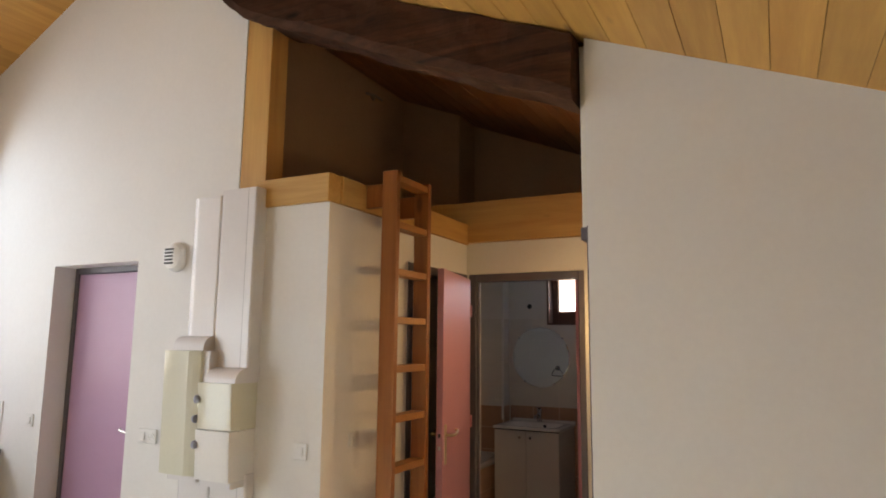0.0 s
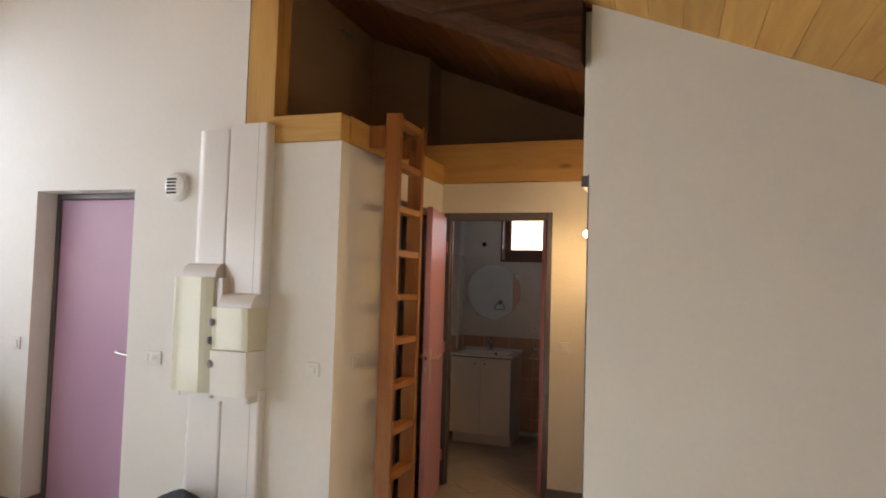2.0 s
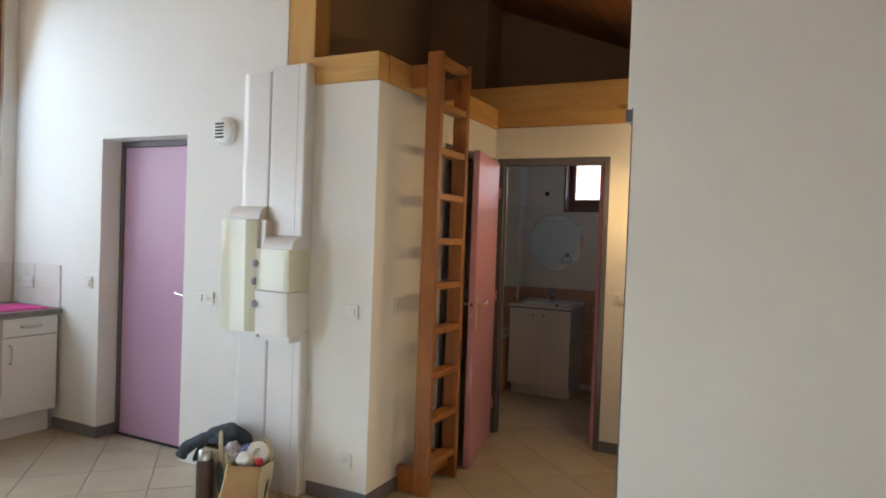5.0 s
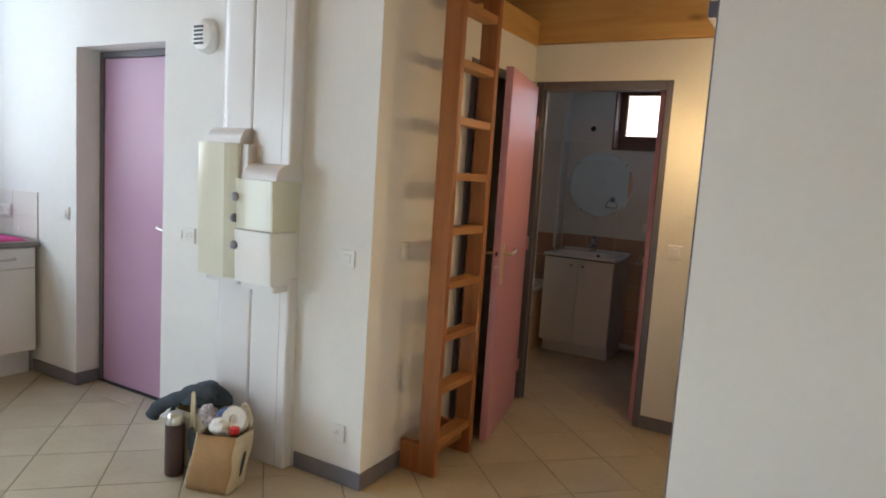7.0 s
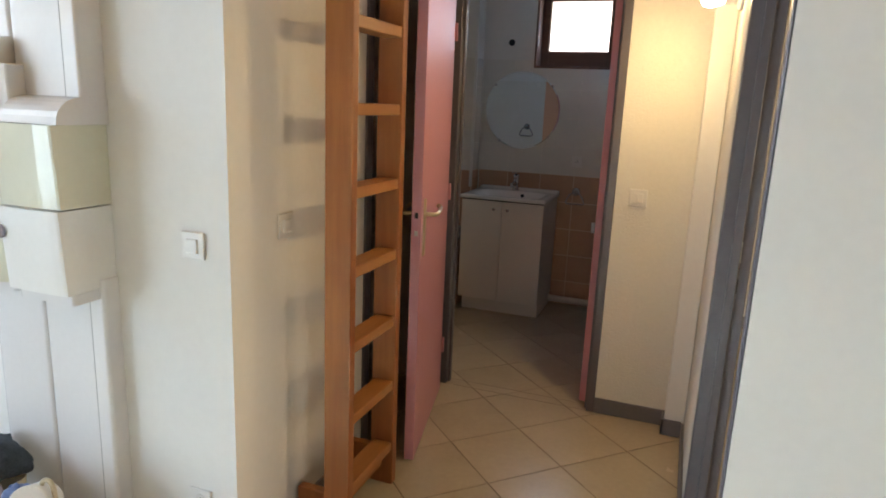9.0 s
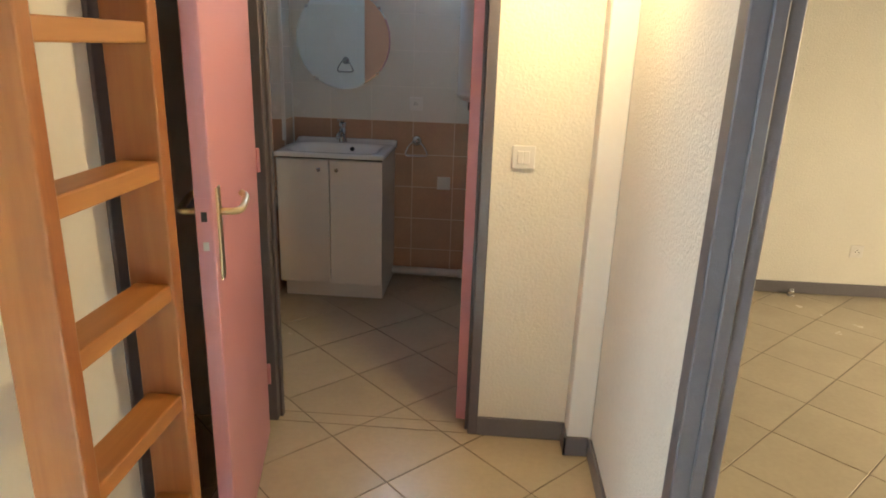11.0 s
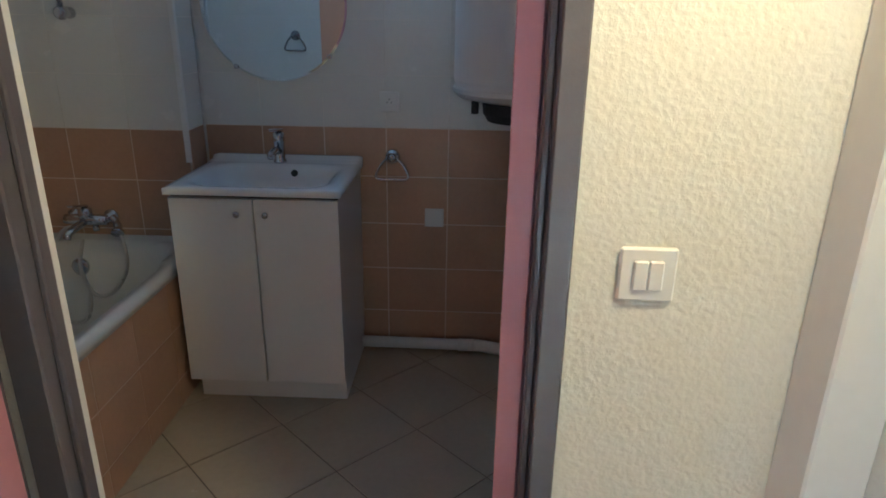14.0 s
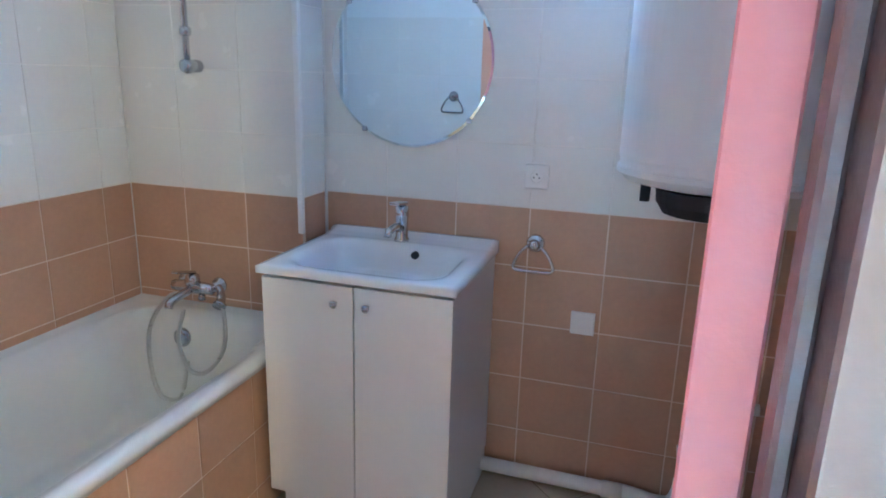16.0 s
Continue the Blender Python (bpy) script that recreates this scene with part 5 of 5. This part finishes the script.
def board_y(y0, y1, x, out):
    lo, hi = sorted((x + out * 0.0005, x + out * 0.012))
    structure("baseboard", box(lo, hi, y0, y1, 0.002, 0.080, 0.002), M_SKIRT, "dark grey painted skirting tile", "baseboard")


board_x(-4.40, DX0, A, -1)
board_y(A - 0.012, 2.833, DX0, 1)
board_x(-2.10, B + 0.012, A, -1)
board_y(A, PY0, B, 1)
board_x(BX1, -0.50, C, -1)
board_y(4.253, C - 0.012, -0.50, -1)
board_x(-0.512, H - 0.012, 4.265, -1)
board_y(HY1, 4.253, H, -1)
board_x(EDGE, EAST, A, -1)
board_x(HB + 0.06, 3.0, 6.22, -1)

# ---- floors ----
H2 = 0.25
FX, FY = -1.39, 4.775


def clip(poly, axis, limit, keep_more):
    out = []
    for i, p in enumerate(poly):
        q = poly[(i + 1) % len(poly)]
        a, b = p[axis] - limit, q[axis] - limit
        if not keep_more:
            a, b = -a, -b
        if a >= 0:
            out.append(p)
        if (a >= 0) != (b >= 0):
            s = a / (a - b)
            out.append((p[0] + (q[0] - p[0]) * s, p[1] + (q[1] - p[1]) * s))
    return out


def bm_tile(bm, poly, z=0.0, t=0.006, c=0.002):
    """A flat floor tile with a small chamfer."""
    m = (sum(p[0] for p in poly) / len(poly), sum(p[1] for p in poly) / len(poly))
    def ring(f, zz):
        return [bm.verts.new((p[0] + (m[0] - p[0]) * f, p[1] + (m[1] - p[1]) * f, zz)) for p in poly]
    lo, mid, top = ring(0, z - t), ring(0, z - c * 0.7), ring(c / 0.2, z)
    fs = [bm.faces.new(top)]
    k = len(poly)
    for a, b in ((lo, mid), (mid, top)):
        for i in range(k):
            fs.append(bm.faces.new((a[i], a[(i + 1) % k], b[(i + 1) % k], b[i])))
    bmesh.ops.recalc_face_normals(bm, faces=fs)


DIAMOND = [(H2 - 0.003, 0), (0, H2 - 0.003), (-H2 + 0.003, 0), (0, -H2 + 0.003)]
full = bmesh.new()
bm_tile(full, DIAMOND)
FULL_TILE = bpy.data.meshes.new("floor_tile")
full.to_mesh(FULL_TILE)
full.free()
FULL_TILE.materials.append(M_FLOOR_TILE)


def tiled_floor(name, label, rect, near):
    """A room's floor: grout bed and diagonal tiles cut at the walls; tiles inside near are pieces, the others one mesh."""
    x0, x1, y0, y1 = rect
    slab = structure(name, box(x0, x1, y0, y1, -0.12, -0.003), M_FLOOR_JOINT, label, "floor")
    rest = bmesh.new()
    count = 0
    for a in range(-40, 41):
        for b in range(-40, 41):
            if (a + b) % 2:
                continue
            cx, cy = FX + a * H2, FY + H2 + b * H2
            if not (x0 - H2 < cx < x1 + H2 and y0 - H2 < cy < y1 + H2):
                continue
            poly = [(cx + p, cy + q) for p, q in DIAMOND]
            cut = poly
            for ax, lim, more in ((0, x0 + 0.002, True), (0, x1 - 0.002, False), (1, y0 + 0.002, True), (1, y1 - 0.002, False)):
                cut = clip(cut, ax, lim, more) if cut else cut
            if len(cut) < 3:
                continue
            whole = cut == poly
            if near[0] < cx < near[1] and near[2] < cy < near[3] and count < 290:
                count += 1
                if whole:
                    ob = new("tile", FULL_TILE)
                    ob.location = (cx, cy, 0)
                else:
                    bm = bmesh.new()
                    bm_tile(bm, [(p - cx, q - cy) for p, q in cut])
                    ob = link("tile", bm, M_FLOOR_TILE)
                    ob.location = (cx, cy, 0)
                ob.parent = slab
            else:
                bm_tile(rest, cut)
    if len(rest.verts):
        ob = link("tiles_beyond", rest, M_FLOOR_TILE)
        ob.parent = slab
        tagged(ob, kind="stuff")
    else:
        rest.free()


tiled_floor("floor_living", "pale beige diagonal floor tiles with dark joints", (LEFT, EAST, SOUTH, A), (-5.2, -0.3, 0.6, 3.0))
tiled_floor("floor_entry", "floor tiles in the entrance reveal", (DX0, DX1, A, 2.90), (-5, 0, 0, 5))
tiled_floor("floor_hall", "pale beige diagonal hall floor tiles", (B, H, A, C), (-3, 0, 2, 5))
tiled_floor("floor_door_sill", "floor tiles in the bathroom doorway", (BX0, BX1, C, CB), (-3, 0, 2, 6))
tiled_floor("floor_bathroom", "pale beige diagonal bathroom floor tiles", (-2.9, HB, CB, BACK), (-3, 0, 4, 7))
tiled_floor("floor_cupboard", "tiled cupboard floor", (-2.9, B, AB, C), (9, 9, 9, 9))
tiled_floor("floor_bedroom", "pale beige diagonal bedroom floor tiles", (H, 3.2, A, 6.4), (-0.5, 2.3, 3, 6.5))


# ---- wall tiles ----
def bm_wall_tile(bm, w, h, t=0.0022, c=0.0008):
    r = [(-w / 2, -h / 2), (w / 2, -h / 2), (w / 2, h / 2), (-w / 2, h / 2)]
    rings = []
    for f, d in ((0, 0), (0, t - c), (c, t)):
        rings.append([bm.verts.new((u - math.copysign(f, u), -d, v - math.copysign(f, v))) for u, v in r])
    fs = [bm.faces.new(rings[2])]
    for a, b in zip(rings, rings[1:]):
        for i in range(4):
            fs.append(bm.faces.new((a[i], a[(i + 1) % 4], b[(i + 1) % 4], b[i])))
    bmesh.ops.recalc_face_normals(bm, faces=fs)


TILE_MESH = {}


def wall_tile(parent, material, w, h, m):
    key = (material.name, round(w, 3), round(h, 3))
    if key not in TILE_MESH:
        bm = bmesh.new()
        bm_wall_tile(bm, w, h)
        me = bpy.data.meshes.new("tile")
        bm.to_mesh(me)
        bm.free()
        me.materials.append(material)
        TILE_MESH[key] = me
    ob = new("tile", TILE_MESH[key])
    ob.parent = parent
    ob.matrix_basis = m


def tiled_wall(name, label, u0, u1, start, rows, turn, at, hole=None, tw=0.256):
    """Tiles on a wall: u along it, at its plane; turn 0 faces -y, 90 faces +x, 180 faces +y. rows: (z0, z1, material)."""
    def put(u, z, off=0.0):
        if turn == 0:
            return pose(u, at - off, z)
        if turn == 180:
            return pose(u, at + off, z, 0, 0, 180)
        return pose(at + off, u, z, 0, 0, 90)
    z_lo, z_hi = rows[0][0], rows[-1][1]
    if turn == 0:
        bm = box(u0, u1, at - 0.005, at - 0.0005, z_lo, z_hi)
        if hole:
            bm.free()
            bm = bmesh.new()
            bm_box(bm, u0, hole[0], at - 0.005, at - 0.0005, z_lo, z_hi)
            bm_box(bm, hole[0], hole[1], at - 0.005, at - 0.0005, z_lo, hole[2])
            bm_box(bm, hole[1], u1, at - 0.005, at - 0.0005, z_lo, z_hi)
    elif turn == 180:
        bm = box(u0, u1, at + 0.0005, at + 0.005, z_lo, z_hi)
    else:
        bm = box(at + 0.0005, at + 0.005, u0, u1, z_lo, z_hi)
    bed = structure(name, bm, M_JOINT_WHITE, label, "wall tiles")
    if z_lo < 0.8 and z_hi > 1.1:
        bed.data.materials.append(M_JOINT_LIGHT)
        bmb = bmesh.new()
        bmb.from_mesh(bed.data)
        bmesh.ops.bisect_plane(bmb, geom=bmb.verts[:] + bmb.edges[:] + bmb.faces[:], plane_co=(0, 0, 1.0), plane_no=(0, 0, 1))
        for f in bmb.faces:
            f.material_index = 1 if f.calc_center_median().z < 1.0 else 0
        bmb.to_mesh(bed.data)
        bmb.free()
    elif z_hi < 0.8:
        bed.data.materials[0] = M_JOINT_LIGHT
    g = 0.0045
    for z0, z1, mat in rows:
        u = start
        while u > u0:
            u -= tw
        while u < u1 - 0.01:
            a, b = max(u, u0) + g / 2, min(u + tw, u1) - g / 2
            u += tw
            if b - a < 0.015:
                continue
            if hole and b > hole[0] and a < hole[1] and z1 > hole[2]:
                if z0 < hole[2] - 0.03:
                    wall_tile(bed, mat, b - a, hole[2] - z0 - g, put((a + b) / 2, (z0 + hole[2]) / 2, 0.005))
                continue
            wall_tile(bed, mat, b - a, z1 - z0 - g, put((a + b) / 2, (z0 + z1) / 2, 0.005))


BR, WH = M_BROWN_TILE, M_WHITE_TILE
LEVELS = [-0.02, 0.183, 0.387, 0.592, 0.797, 1.0, 1.208, 1.416, 1.624, 1.832]
ROWS_ALL = [(max(a, 0.001), b, BR if b < 1.05 else WH) for a, b in zip(LEVELS, LEVELS[1:])]
tiled_wall("wall_tiles_back", "terracotta tiles below and white tiles above behind the basin", RET + 0.013, HB - 0.061, -1.316, ROWS_ALL, 0, BACK, hole=(WX0, WX1, WZ0))
tiled_wall("wall_tiles_tub_end", "terracotta and white tiles at the tub's tap end", -2.7925, RET, -2.30, [r for r in ROWS_ALL if r[1] > 0.58], 0, TUBEND)
tiled_wall("wall_tiles_return", "tiles on the narrow step in the wall", TUBEND, BACK - 0.013, TUBEND, ROWS_ALL, 90, RET)
tiled_wall("wall_tiles_tub_side", "terracotta and white tiles along the bathtub", CB, TUBEND - 0.0075, 5.858, [r for r in ROWS_ALL if r[1] > 0.58], 90, -2.80)
tiled_wall("wall_tiles_door_side", "white and terracotta tiles on the wall facing the mirror", -2.7925, -1.937, -1.937, ROWS_ALL[:-1] + [(1.624, 1.745, WH)], 180, CB)
structure("door_casing", box(-1.935, BX0 - 0.004, CB + 0.0005, CB + 0.014, 0.002, 2.06, 0.002), M_CASING_LIT, "casing board beside the bathroom door, bulb's warm light put into its peach colour", "casing")
tiled_wall("tub_front_tiles", "terracotta tiles on the bathtub's front panel", TY0, TY1, 5.62, [(0.001, 0.11, BR), (0.11, 0.313, BR), (0.313, 0.512, BR)], 90, TX1 - 0.0215)
KS = M_WHITE_TILE
tiled_wall("kitchen_backsplash", "white kitchen backsplash tiles", LEFT + 0.013, -4.347, -4.347, [(0.876, 1.025, KS), (1.025, 1.18, KS)], 0, A, tw=0.30)
tiled_wall("kitchen_backsplash_side", "white kitchen backsplash tiles under the window", 1.07, A - 0.013, 2.5, [(0.876, 1.025, KS), (1.025, 1.175, KS)], 90, LEFT, tw=0.30)
